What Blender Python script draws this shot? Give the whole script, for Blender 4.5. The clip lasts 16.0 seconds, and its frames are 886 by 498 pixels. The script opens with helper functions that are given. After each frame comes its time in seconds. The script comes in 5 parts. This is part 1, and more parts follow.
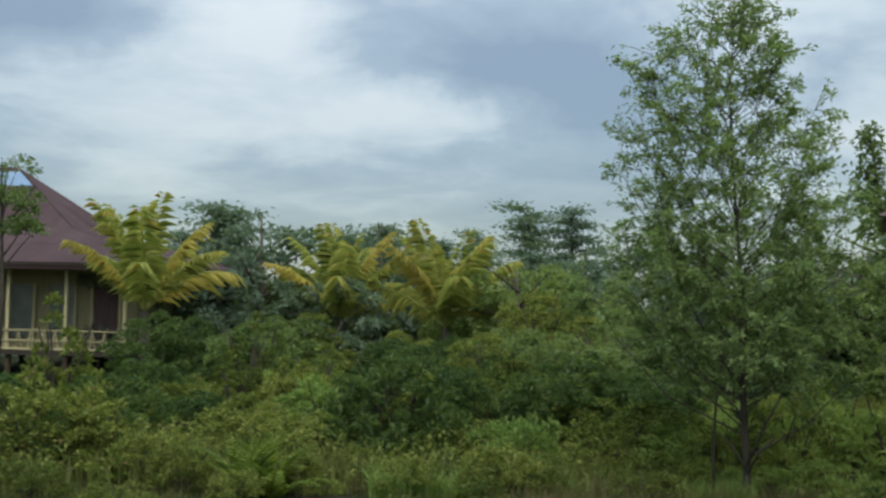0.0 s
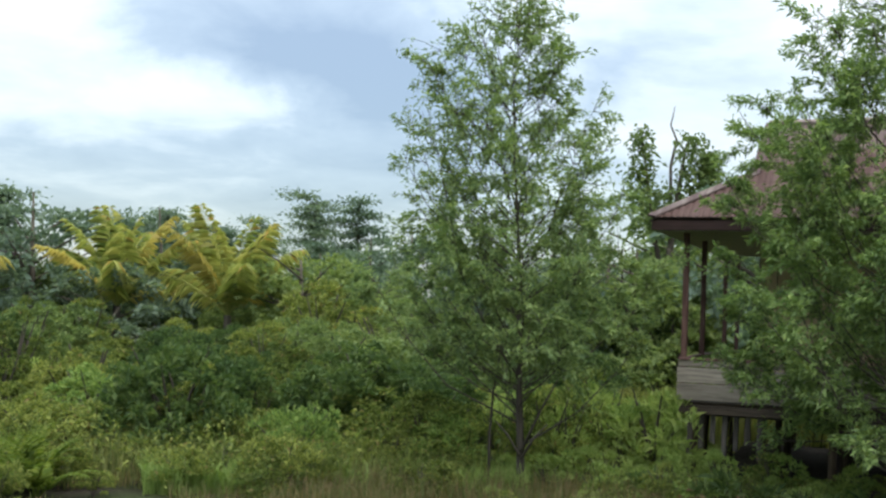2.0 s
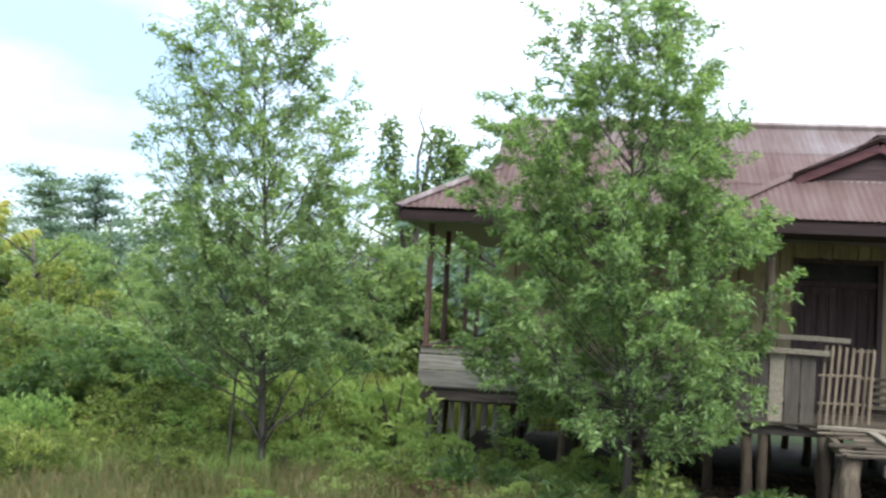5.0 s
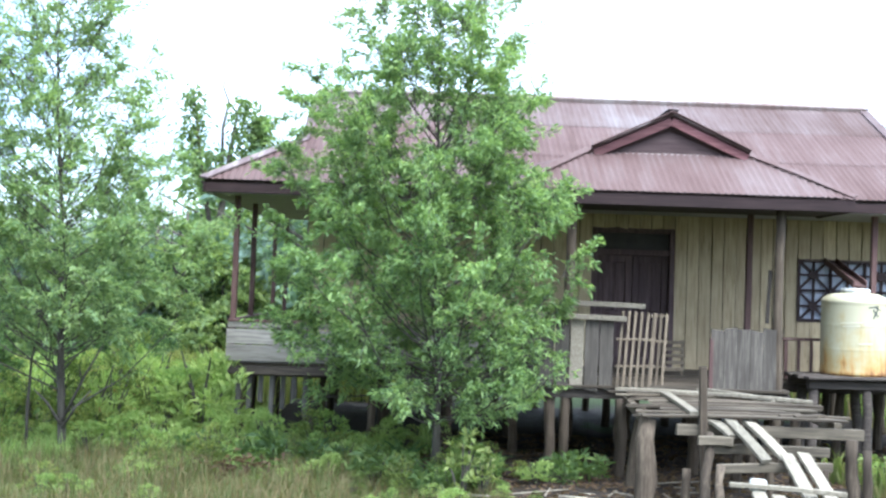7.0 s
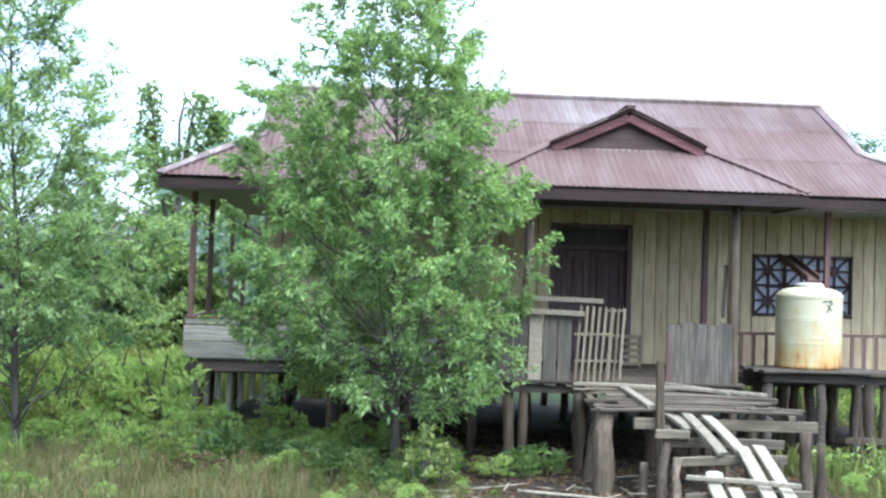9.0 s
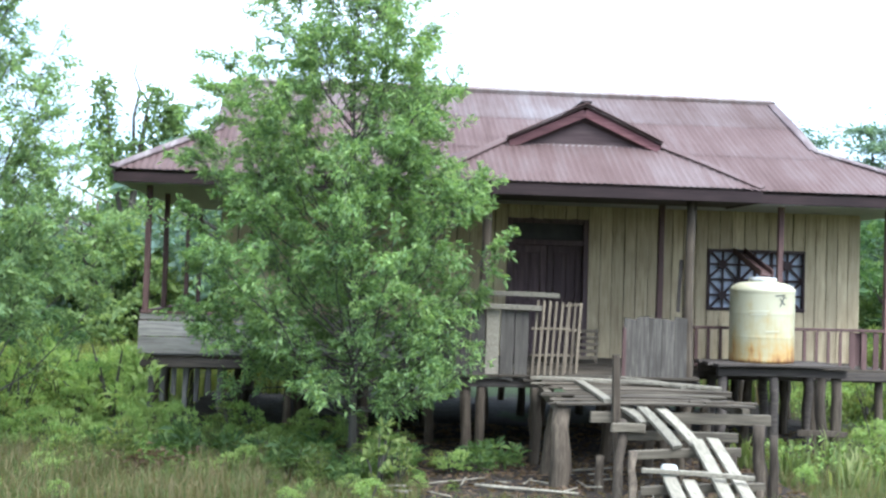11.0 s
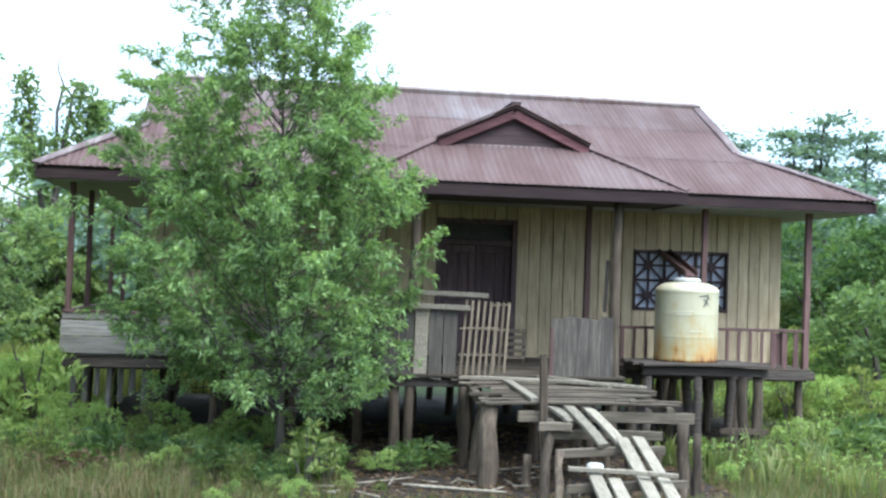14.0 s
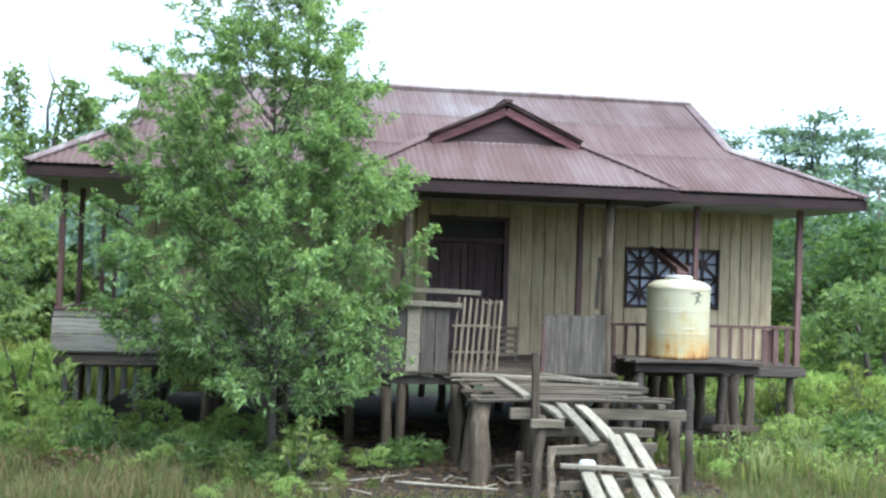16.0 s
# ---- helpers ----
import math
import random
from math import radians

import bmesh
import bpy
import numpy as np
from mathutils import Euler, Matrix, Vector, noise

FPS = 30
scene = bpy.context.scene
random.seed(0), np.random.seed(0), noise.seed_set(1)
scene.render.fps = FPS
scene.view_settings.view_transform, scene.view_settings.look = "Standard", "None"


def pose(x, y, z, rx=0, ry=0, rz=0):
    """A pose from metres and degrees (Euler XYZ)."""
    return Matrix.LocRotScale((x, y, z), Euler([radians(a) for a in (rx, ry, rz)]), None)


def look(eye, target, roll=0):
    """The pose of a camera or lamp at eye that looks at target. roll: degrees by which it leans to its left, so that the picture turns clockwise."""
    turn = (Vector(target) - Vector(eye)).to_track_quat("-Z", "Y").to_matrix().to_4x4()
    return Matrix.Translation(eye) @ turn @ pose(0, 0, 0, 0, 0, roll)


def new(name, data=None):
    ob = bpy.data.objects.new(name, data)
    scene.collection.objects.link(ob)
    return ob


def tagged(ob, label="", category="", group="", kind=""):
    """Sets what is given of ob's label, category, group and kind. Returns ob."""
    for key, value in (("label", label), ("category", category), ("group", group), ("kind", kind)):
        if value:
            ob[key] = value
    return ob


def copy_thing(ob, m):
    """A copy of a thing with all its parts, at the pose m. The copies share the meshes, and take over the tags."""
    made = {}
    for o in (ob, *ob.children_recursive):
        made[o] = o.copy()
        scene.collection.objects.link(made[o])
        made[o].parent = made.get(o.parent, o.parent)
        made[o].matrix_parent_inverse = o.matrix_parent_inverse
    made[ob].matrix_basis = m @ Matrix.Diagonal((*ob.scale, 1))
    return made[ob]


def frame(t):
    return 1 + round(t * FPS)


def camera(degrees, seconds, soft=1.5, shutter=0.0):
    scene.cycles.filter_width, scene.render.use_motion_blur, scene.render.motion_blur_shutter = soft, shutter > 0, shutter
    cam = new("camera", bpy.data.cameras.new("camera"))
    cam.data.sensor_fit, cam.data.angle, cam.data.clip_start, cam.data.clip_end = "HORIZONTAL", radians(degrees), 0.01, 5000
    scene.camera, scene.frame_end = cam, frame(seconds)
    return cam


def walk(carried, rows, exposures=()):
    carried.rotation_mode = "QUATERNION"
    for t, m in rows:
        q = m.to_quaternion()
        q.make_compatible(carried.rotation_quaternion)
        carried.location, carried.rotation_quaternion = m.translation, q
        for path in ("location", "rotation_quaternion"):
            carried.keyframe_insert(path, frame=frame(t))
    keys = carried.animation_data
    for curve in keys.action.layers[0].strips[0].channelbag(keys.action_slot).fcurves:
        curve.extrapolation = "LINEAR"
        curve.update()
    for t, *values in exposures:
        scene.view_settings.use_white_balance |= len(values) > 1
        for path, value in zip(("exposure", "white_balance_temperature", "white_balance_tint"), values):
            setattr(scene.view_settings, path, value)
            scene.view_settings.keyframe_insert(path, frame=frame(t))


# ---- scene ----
# camera: it stands on one spot and pans; rows are seconds, yaw, pitch, lean in degrees
cam = camera(42.81, 16.0, soft=2.5, shutter=0.2)
EYE = (0.0, 0.0, 2.45)
PATH = [
    (0.0, 32.56, 3.17, 1.16),
    (0.5, 28.01, 3.01, 1.97),
    (1.0, 24.29, 2.94, 1.90),
    (1.5, 22.92, 2.99, 2.04),
    (2.0, 21.69, 2.93, 2.03),
    (2.5, 20.55, 2.88, 2.05),
    (3.0, 18.43, 2.81, 2.01),
    (3.5, 16.53, 2.91, 2.05),
    (4.0, 14.51, 2.97, 2.27),
    (4.5, 11.29, 2.90, 2.43),
    (5.0, 8.89, 2.80, 2.85),
    (5.2, 6.15, 2.36, 1.96),
    (7.3, -1.19, 1.77, 1.72),
    (7.5, -1.47, 1.77, 1.60),
    (8.0, -1.94, 1.83, 1.58),
    (8.5, -2.34, 1.84, 1.58),
    (9.0, -2.96, 1.61, 1.69),
    (11.3, -5.24, 1.41, 1.58),
    (11.5, -5.29, 1.42, 1.56),
    (12.0, -5.67, 1.45, 1.57),
    (12.5, -6.16, 1.53, 1.44),
    (13.0, -7.35, 1.49, 1.53),
    (13.5, -8.08, 1.52, 1.64),
    (14.0, -8.72, 1.50, 1.84),
    (14.5, -9.00, 1.55, 1.75),
    (15.0, -8.96, 1.50, 1.45),
    (15.5, -9.06, 1.44, 1.85),
    (16.0, -9.13, 1.38, 1.78),
]
EXPOSURES = [(0.0, 0.0, 6500, 6), (1.5, 0.46, 6500, 8), (3.5, 0.83, 6300, 11), (5.0, 1.43, 6050, 11), (7.5, 2.14, 5420, 10), (9.0, 2.03, 5420, 9), (11.5, 1.83, 5450, 9), (14.0, 1.68, 5450, 8), (16.0, 1.76, 5490, 8)]
walk(cam, [(t, pose(*EYE, 90 + pitch, 0, yaw) @ pose(0, 0, 0, 0, 0, lean)) for t, yaw, pitch, lean in PATH], EXPOSURES)

# ---------------------------------------------------------------- light: a bright overcast sky
SUN_YAW, SUN_HIGH = -150.0, 56.0
sun_way = Vector((math.sin(radians(-SUN_YAW)) * math.cos(radians(SUN_HIGH)), math.cos(radians(SUN_YAW)) * math.cos(radians(SUN_HIGH)), math.sin(radians(SUN_HIGH))))


def node(tree, kind, **values):
    n = tree.nodes.new(kind)
    for key, value in values.items():
        if key in n.inputs:
            n.inputs[key].default_value = value
    return n


def maths(tree, op, a, b=None, clamp=False):
    n = tree.nodes.new("ShaderNodeMath")
    n.operation, n.use_clamp = op, clamp
    for socket, v in zip(n.inputs, (a, b)):
        if v is None:
            continue
        if isinstance(v, (int, float)):
            socket.default_value = v
        else:
            tree.links.new(v, socket)
    return n.outputs[0]


def ramp(tree, fac, stops):
    n = tree.nodes.new("ShaderNodeValToRGB")
    e = n.color_ramp.elements
    while len(e) < len(stops):
        e.new(0.5)
    for slot, (at, col) in zip(e, stops):
        slot.position, slot.color = at, (*col, 1)
    tree.links.new(fac, n.inputs[0])
    return n.outputs[0]


def mix(tree, fac, a, b, blend="MIX"):
    n = tree.nodes.new("ShaderNodeMix")
    n.data_type, n.blend_type = "RGBA", blend
    for socket, v in ((n.inputs[0], fac), (n.inputs[6], a), (n.inputs[7], b)):
        if isinstance(v, (int, float)):
            socket.default_value = v
        elif isinstance(v, tuple):
            socket.default_value = (*v, 1)
        else:
            tree.links.new(v, socket)
    return n.outputs[2]


def noise_tex(tree, vec, scale, detail=4.0, rough=0.55, distort=0.0):
    n = node(tree, "ShaderNodeTexNoise", Scale=scale, Detail=detail, Roughness=rough, Distortion=distort)
    if vec is not None:
        tree.links.new(vec, n.inputs["Vector"])
    return n.outputs[0]


world = bpy.data.worlds.new("sky")
scene.world = world
world.use_nodes = True
wt = world.node_tree
wt.nodes.clear()
sky = wt.nodes.new("ShaderNodeTexSky")
sky.sky_type, sky.sun_disc = "NISHITA", False
sky.sun_elevation, sky.sun_rotation = radians(SUN_HIGH), radians(-SUN_YAW)
co = wt.nodes.new("ShaderNodeTexCoord").outputs["Generated"]
sep = wt.nodes.new("ShaderNodeSeparateXYZ")
wt.links.new(co, sep.inputs[0])
up = maths(wt, "ADD", maths(wt, "MAXIMUM", sep.outputs[2], 0.0), 0.16)
flat = wt.nodes.new("ShaderNodeCombineXYZ")
wt.links.new(maths(wt, "DIVIDE", sep.outputs[0], up), flat.inputs[0])
wt.links.new(maths(wt, "DIVIDE", sep.outputs[1], up), flat.inputs[1])
big = noise_tex(wt, flat.outputs[0], 0.75, 5.0, 0.5, 0.35)
fine = noise_tex(wt, flat.outputs[0], 2.3, 6.0, 0.55, 0.3)
cover = maths(wt, "ADD", maths(wt, "MULTIPLY", big, 0.45), maths(wt, "MULTIPLY", fine, 0.42))
stir = node(wt, "ShaderNodeTexNoise", Scale=6.0, Detail=7.0, Roughness=0.6)
wt.links.new(co, stir.inputs["Vector"])
off = wt.nodes.new("ShaderNodeVectorMath")
off.operation = "MULTIPLY_ADD"
wt.links.new(stir.outputs["Color"], off.inputs[0])
off.inputs[1].default_value, off.inputs[2].default_value = (0.24, 0.24, 0.09), (-0.12, -0.12, -0.045)
stirred = wt.nodes.new("ShaderNodeVectorMath")
wt.links.new(co, stirred.inputs[0])
wt.links.new(off.outputs[0], stirred.inputs[1])
tall = wt.nodes.new("ShaderNodeVectorMath")
tall.operation = "MULTIPLY"
wt.links.new(stirred.outputs[0], tall.inputs[0])
tall.inputs[1].default_value = (1.0, 1.0, 2.4)
even = wt.nodes.new("ShaderNodeVectorMath")
even.operation = "NORMALIZE"
wt.links.new(tall.outputs[0], even.inputs[0])
# banks of cloud: way of the bank's middle, its tightness, how much it thickens (+) or opens (-) the cover
SQUASH = (1.0, 1.0, 2.4)
for way, tight, amount in (((-0.53, 0.815, 0.25), 60, 0.135), ((-0.44, 0.875, 0.195), 180, 0.13), ((-0.776, 0.587, 0.235), 200, 0.13), ((-0.36, 0.92, 0.20), 150, 0.08),
                           ((-0.68, 0.69, 0.245), 420, -0.13), ((-0.73, 0.665, 0.168), 70, -0.12), ((-0.615, 0.765, 0.17), 260, -0.10), ((-0.516, 0.837, 0.172), 420, -0.13),
                           ((-0.48, 0.87, 0.11), 110, 0.05), ((-0.66, 0.74, 0.10), 160, 0.05), ((0.15, 0.95, 0.3), 6, -0.14)):
    d = wt.nodes.new("ShaderNodeVectorMath")
    d.operation = "DOT_PRODUCT"
    wt.links.new(even.outputs[0], d.inputs[0])
    d.inputs[1].default_value = (Vector(way) * Vector(SQUASH)).normalized()
    lobe = maths(wt, "POWER", maths(wt, "MAXIMUM", d.outputs["Value"], 0.0), float(tight))
    cover = maths(wt, "ADD", cover, maths(wt, "MULTIPLY", lobe, amount))
cloud = ramp(wt, cover, [(0.27, (0.84, 0.86, 0.86)), (0.36, (0.66, 0.72, 0.75)), (0.44, (0.41, 0.48, 0.545)), (0.56, (0.245, 0.305, 0.385))])
# the veil of cloud is brighter round the hidden sun
dot = wt.nodes.new("ShaderNodeVectorMath")
dot.operation = "DOT_PRODUCT"
wt.links.new(co, dot.inputs[0])
dot.inputs[1].default_value = sun_way
glow = maths(wt, "POWER", maths(wt, "MAXIMUM", dot.outputs["Value"], 0.0), 3.0)
veil = mix(wt, maths(wt, "MULTIPLY", glow, 0.9, True), cloud, (0.95, 0.97, 1.0))
# an overcast sky is about three times as bright overhead as at the horizon
overhead = maths(wt, "ADD", maths(wt, "MULTIPLY", maths(wt, "MAXIMUM", sep.outputs[2], 0.0), 3.2), 0.5)
lit = maths(wt, "MULTIPLY", maths(wt, "ADD", maths(wt, "MULTIPLY", glow, 0.55), 0.95), overhead)
scaled = wt.nodes.new("ShaderNodeVectorMath")
scaled.operation = "SCALE"
wt.links.new(veil, scaled.inputs[0])
wt.links.new(lit, scaled.inputs["Scale"])
bg_sky = node(wt, "ShaderNodeBackground", Strength=0.05)
wt.links.new(sky.outputs[0], bg_sky.inputs[0])
bg_cloud = node(wt, "ShaderNodeBackground", Strength=0.62)
wt.links.new(scaled.outputs[0], bg_cloud.inputs[0])
both = wt.nodes.new("ShaderNodeAddShader")
wt.links.new(bg_sky.outputs[0], both.inputs[0])
wt.links.new(bg_cloud.outputs[0], both.inputs[1])
wt.links.new(both.outputs[0], wt.nodes.new("ShaderNodeOutputWorld").inputs[0])

sun = new("sun", bpy.data.lights.new("sun", "SUN"))
sun.data.energy, sun.data.angle, sun.data.color = 1.5, radians(30), (1.0, 0.96, 0.88)
sun.matrix_basis = look(tuple(sun_way * 60), (0, 0, 0))

# ---------------------------------------------------------------- materials
def material(name, rough=0.7, metal=0.0):
    m = bpy.data.materials.new(name)
    m.use_nodes = True
    t = m.node_tree
    b = t.nodes["Principled BSDF"]
    b.inputs["Roughness"].default_value, b.inputs["Metallic"].default_value = rough, metal
    return m, t, b


def place_of(tree, kind="Object", stretch=(1, 1, 1)):
    c = tree.nodes.new("ShaderNodeTexCoord")
    mp = tree.nodes.new("ShaderNodeMapping")
    mp.inputs["Scale"].default_value = stretch
    tree.links.new(c.outputs[kind], mp.inputs[0])
    return mp.outputs[0]


def world_place(tree, stretch=(1, 1, 1)):
    g = tree.nodes.new("ShaderNodeNewGeometry")
    mp = tree.nodes.new("ShaderNodeMapping")
    mp.inputs["Scale"].default_value = stretch
    tree.links.new(g.outputs["Position"], mp.inputs[0])
    return mp.outputs[0]


def bump(tree, shader, height, strength=0.3, distance=0.01):
    n = node(tree, "ShaderNodeBump", Strength=strength, Distance=distance)
    tree.links.new(height, n.inputs["Height"])
    tree.links.new(n.outputs[0], shader.inputs["Normal"])


def wood(name, dark, mid, light, along="z", rough=0.8, stain=0.5, vary=0.55):
    """Weathered timber: grain along one axis, blotches, and a tone of its own for each piece."""
    m, t, b = material(name, rough)
    s = [14.0, 14.0, 14.0]
    s["xyz".index(along)] = 0.9
    p = world_place(t, tuple(s))
    grain = noise_tex(t, p, 2.2, 6.0, 0.65, 0.4)
    blot = noise_tex(t, world_place(t), 1.7, 4.0, 0.6)
    col = ramp(t, grain, [(0.25, dark), (0.5, mid), (0.78, light)])
    one = t.nodes.new("ShaderNodeObjectInfo").outputs["Random"]
    tone = maths(t, "ADD", maths(t, "MULTIPLY", one, vary), 0.955 - vary / 2)
    g = t.nodes.new("ShaderNodeCombineColor")
    for k in range(3):
        t.links.new(tone, g.inputs[k])
    col = mix(t, 1.0, col, g.outputs[0], "MULTIPLY")
    col = mix(t, maths(t, "MULTIPLY", maths(t, "SUBTRACT", blot, 0.42, True), stain * 3.0, True), col, dark)
    t.links.new(col, b.inputs["Base Color"])
    b.inputs["Specular IOR Level"].default_value = 0.2
    bump(t, b, grain, 0.5, 0.006)
    return m


def leaf(name, deep, mid, pale, rough=0.5, dry=None, dry_share=0.06):
    """Leaves that vary one by one, plant by plant, and let some light through."""
    m, t, b = material(name, rough)
    one = t.nodes.new("ShaderNodeNewGeometry").outputs["Random Per Island"]
    plant = t.nodes.new("ShaderNodeObjectInfo").outputs["Random"]
    patch = noise_tex(t, world_place(t), 0.8, 3.0)
    v = maths(t, "ADD", maths(t, "MULTIPLY", one, 0.5), maths(t, "ADD", maths(t, "MULTIPLY", plant, 0.3), maths(t, "MULTIPLY", patch, 0.3)))
    col = ramp(t, v, [(0.15, deep), (0.5, mid), (0.9, pale)])
    if dry:
        col = mix(t, maths(t, "GREATER_THAN", maths(t, "FRACT", maths(t, "MULTIPLY", one, 37.0)), 1 - dry_share), col, dry)
    t.links.new(col, b.inputs["Base Color"])
    b.inputs["Specular IOR Level"].default_value = 0.1
    through_leaf = t.nodes.new("ShaderNodeBsdfTranslucent")
    t.links.new(mix(t, 1.0, col, (1.5, 1.6, 0.9), "MULTIPLY"), through_leaf.inputs[0])
    mx = node(t, "ShaderNodeMixShader", Fac=0.40)
    t.links.new(b.outputs[0], mx.inputs[1])
    t.links.new(through_leaf.outputs[0], mx.inputs[2])
    t.links.new(mx.outputs[0], t.nodes["Material Output"].inputs[0])
    return m


def roof_metal(name, base, faded, rust):
    """Painted corrugated sheet, faded and rusting in patches and runs."""
    m, t, b = material(name, 0.85)
    runs = noise_tex(t, world_place(t, (7.0, 0.7, 0.7)), 1.3, 5.0, 0.6)
    patch = noise_tex(t, world_place(t), 0.55, 4.0, 0.6)
    speck = noise_tex(t, world_place(t), 22.0, 3.0, 0.6)
    one = t.nodes.new("ShaderNodeObjectInfo").outputs["Random"]
    v = maths(t, "ADD", maths(t, "MULTIPLY", patch, 0.6), maths(t, "ADD", maths(t, "MULTIPLY", runs, 0.4), maths(t, "MULTIPLY", one, 0.10)))
    col = ramp(t, v, [(0.40, rust), (0.56, base), (0.76, faded)])
    col = mix(t, maths(t, "MULTIPLY", maths(t, "SUBTRACT", speck, 0.55, True), 1.6, True), col, rust)
    t.links.new(col, b.inputs["Base Color"])
    bump(t, b, speck, 0.15, 0.002)
    b.inputs["Specular IOR Level"].default_value = 0.1
    return m


M_ROOF = roof_metal("faded_red_sheet", (0.078, 0.050, 0.044), (0.108, 0.082, 0.075), (0.054, 0.032, 0.027))
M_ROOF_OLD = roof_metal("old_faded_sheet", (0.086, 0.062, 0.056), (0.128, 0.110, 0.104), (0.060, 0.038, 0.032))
M_ROOF_FAR = roof_metal("maroon_sheet", (0.06, 0.040, 0.044), (0.08, 0.057, 0.062), (0.046, 0.030, 0.033))
M_RIDGE = roof_metal("weathered_ridge_sheet", (0.17, 0.14, 0.125), (0.25, 0.225, 0.205), (0.11, 0.075, 0.062))
M_HIP = roof_metal("weathered_hip_sheet", (0.10, 0.075, 0.07), (0.26, 0.23, 0.20), (0.05, 0.03, 0.028))
M_BLUE = roof_metal("blue_sheet", (0.17, 0.25, 0.36), (0.28, 0.36, 0.46), (0.12, 0.18, 0.26))
M_TRIM = wood("maroon_trim", (0.012, 0.0067, 0.006), (0.025, 0.0140, 0.0125), (0.04, 0.024, 0.0215), "x")
M_BARGE = wood("red_bargeboard", (0.06, 0.024, 0.024), (0.115, 0.05, 0.049), (0.165, 0.085, 0.082), "x")
M_FIELD = wood("brown_gable_board", (0.035, 0.02, 0.019), (0.07, 0.045, 0.042), (0.10, 0.07, 0.064), "x")
M_SCREEN = wood("dull_grey_board", (0.031, 0.026, 0.020), (0.060, 0.051, 0.040), (0.135, 0.118, 0.093), "z", 0.85, 0.55)
M_BEAM = wood("grey_brown_beam", (0.037, 0.030, 0.020), (0.092, 0.075, 0.051), (0.168, 0.139, 0.098), "x", 0.85, 0.5)
M_POST = wood("red_brown_post", (0.05, 0.028, 0.024), (0.095, 0.054, 0.046), (0.155, 0.10, 0.082), "z")
M_WALL = wood("beige_board", (0.205, 0.152, 0.084), (0.412, 0.322, 0.192), (0.528, 0.430, 0.272), "z", 0.75, 0.5, 0.28)
M_DOOR = wood("dark_door", (0.045, 0.029, 0.028), (0.09, 0.058, 0.056), (0.135, 0.092, 0.084), "z", 0.7)
M_GREY = wood("grey_plank", (0.095, 0.085, 0.070), (0.235, 0.213, 0.178), (0.35, 0.32, 0.272), "x", 0.85, 0.45)
# grey plank copied darker, to offset the strong light on flat tops
M_DECK = wood("darkened_plank", (0.025, 0.019, 0.012), (0.059, 0.046, 0.031), (0.114, 0.091, 0.062), "x", 0.9, 0.5)
M_GREYV = wood("grey_board", (0.02, 0.018, 0.016), (0.07, 0.064, 0.057), (0.22, 0.205, 0.18), "z", 0.85, 0.75)
M_PALE = wood("bleached_plank", (0.080, 0.067, 0.046), (0.165, 0.142, 0.102), (0.255, 0.222, 0.165), "y", 0.85, 0.4)
M_PILE = wood("weathered_pile", (0.021, 0.015, 0.0095), (0.060, 0.045, 0.030), (0.125, 0.098, 0.067), "z", 0.9, 0.6)
M_DARKWOOD = wood("damp_timber", (0.018, 0.014, 0.012), (0.050, 0.040, 0.031), (0.101, 0.080, 0.063), "x", 0.85, 0.5)
M_SOFFIT = wood("soffit_board", (0.22, 0.21, 0.20), (0.36, 0.35, 0.33), (0.46, 0.45, 0.43), "x", 0.8, 0.3)
M_BAMBOO = wood("slat_wood", (0.064, 0.048, 0.031), (0.133, 0.103, 0.068), (0.205, 0.162, 0.108), "z", 0.75, 0.3)
M_CREAM = wood("cream_paint", (0.22, 0.195, 0.10), (0.34, 0.305, 0.165), (0.42, 0.385, 0.235), "z", 0.6, 0.2)
M_BARK = wood("grey_bark", (0.03, 0.026, 0.019), (0.066, 0.058, 0.044), (0.12, 0.108, 0.084), "z", 0.95, 0.5)
M_LATTICE = wood("lattice_wood", (0.02, 0.012, 0.012), (0.045, 0.027, 0.026), (0.075, 0.048, 0.045), "z", 0.6)

# pale blue-grey backing of the lattice, streaked upright
m, t, b = material("pale_backing", 0.9)
t.links.new(ramp(t, noise_tex(t, world_place(t, (9, 9, 0.6)), 1.5, 3.0), [(0.3, (0.34, 0.36, 0.42)), (0.7, (0.56, 0.58, 0.65))]), b.inputs["Base Color"])
M_BACKING = m

m, t, b = material("dark_room", 0.9)
t.links.new(ramp(t, noise_tex(t, world_place(t), 3.0, 3.0), [(0.3, (0.02, 0.018, 0.017)), (0.7, (0.045, 0.04, 0.036))]), b.inputs["Base Color"])
M_DARK = m

m, t, b = material("dusty_pane", 0.25)
t.links.new(ramp(t, noise_tex(t, world_place(t), 1.5, 3.0), [(0.3, (0.075, 0.085, 0.072)), (0.7, (0.135, 0.15, 0.125))]), b.inputs["Base Color"])
M_PANE = m

# tank plastic: yellowed cream, rust-brown runs that are strongest round the foot of the tank
m, t, b = material("tank_plastic", 0.42)
p = place_of(t)
sp = t.nodes.new("ShaderNodeSeparateXYZ")
t.links.new(p, sp.inputs[0])
runs = noise_tex(t, place_of(t, "Object", (6, 6, 1.1)), 1.6, 5.0, 0.6)
blot = noise_tex(t, p, 3.2, 5.0, 0.6)
speckle = noise_tex(t, p, 14.0, 4.0, 0.65)
grime = maths(t, "ADD", maths(t, "MULTIPLY", maths(t, "SUBTRACT", runs, 0.13), 1.1), maths(t, "ADD", maths(t, "MULTIPLY", blot, 0.85), maths(t, "MULTIPLY", speckle, 0.22)))
dirt = maths(t, "SUBTRACT", grime, maths(t, "ADD", maths(t, "MULTIPLY", maths(t, "POWER", sp.outputs[2], 0.38), 0.84), 0.19))
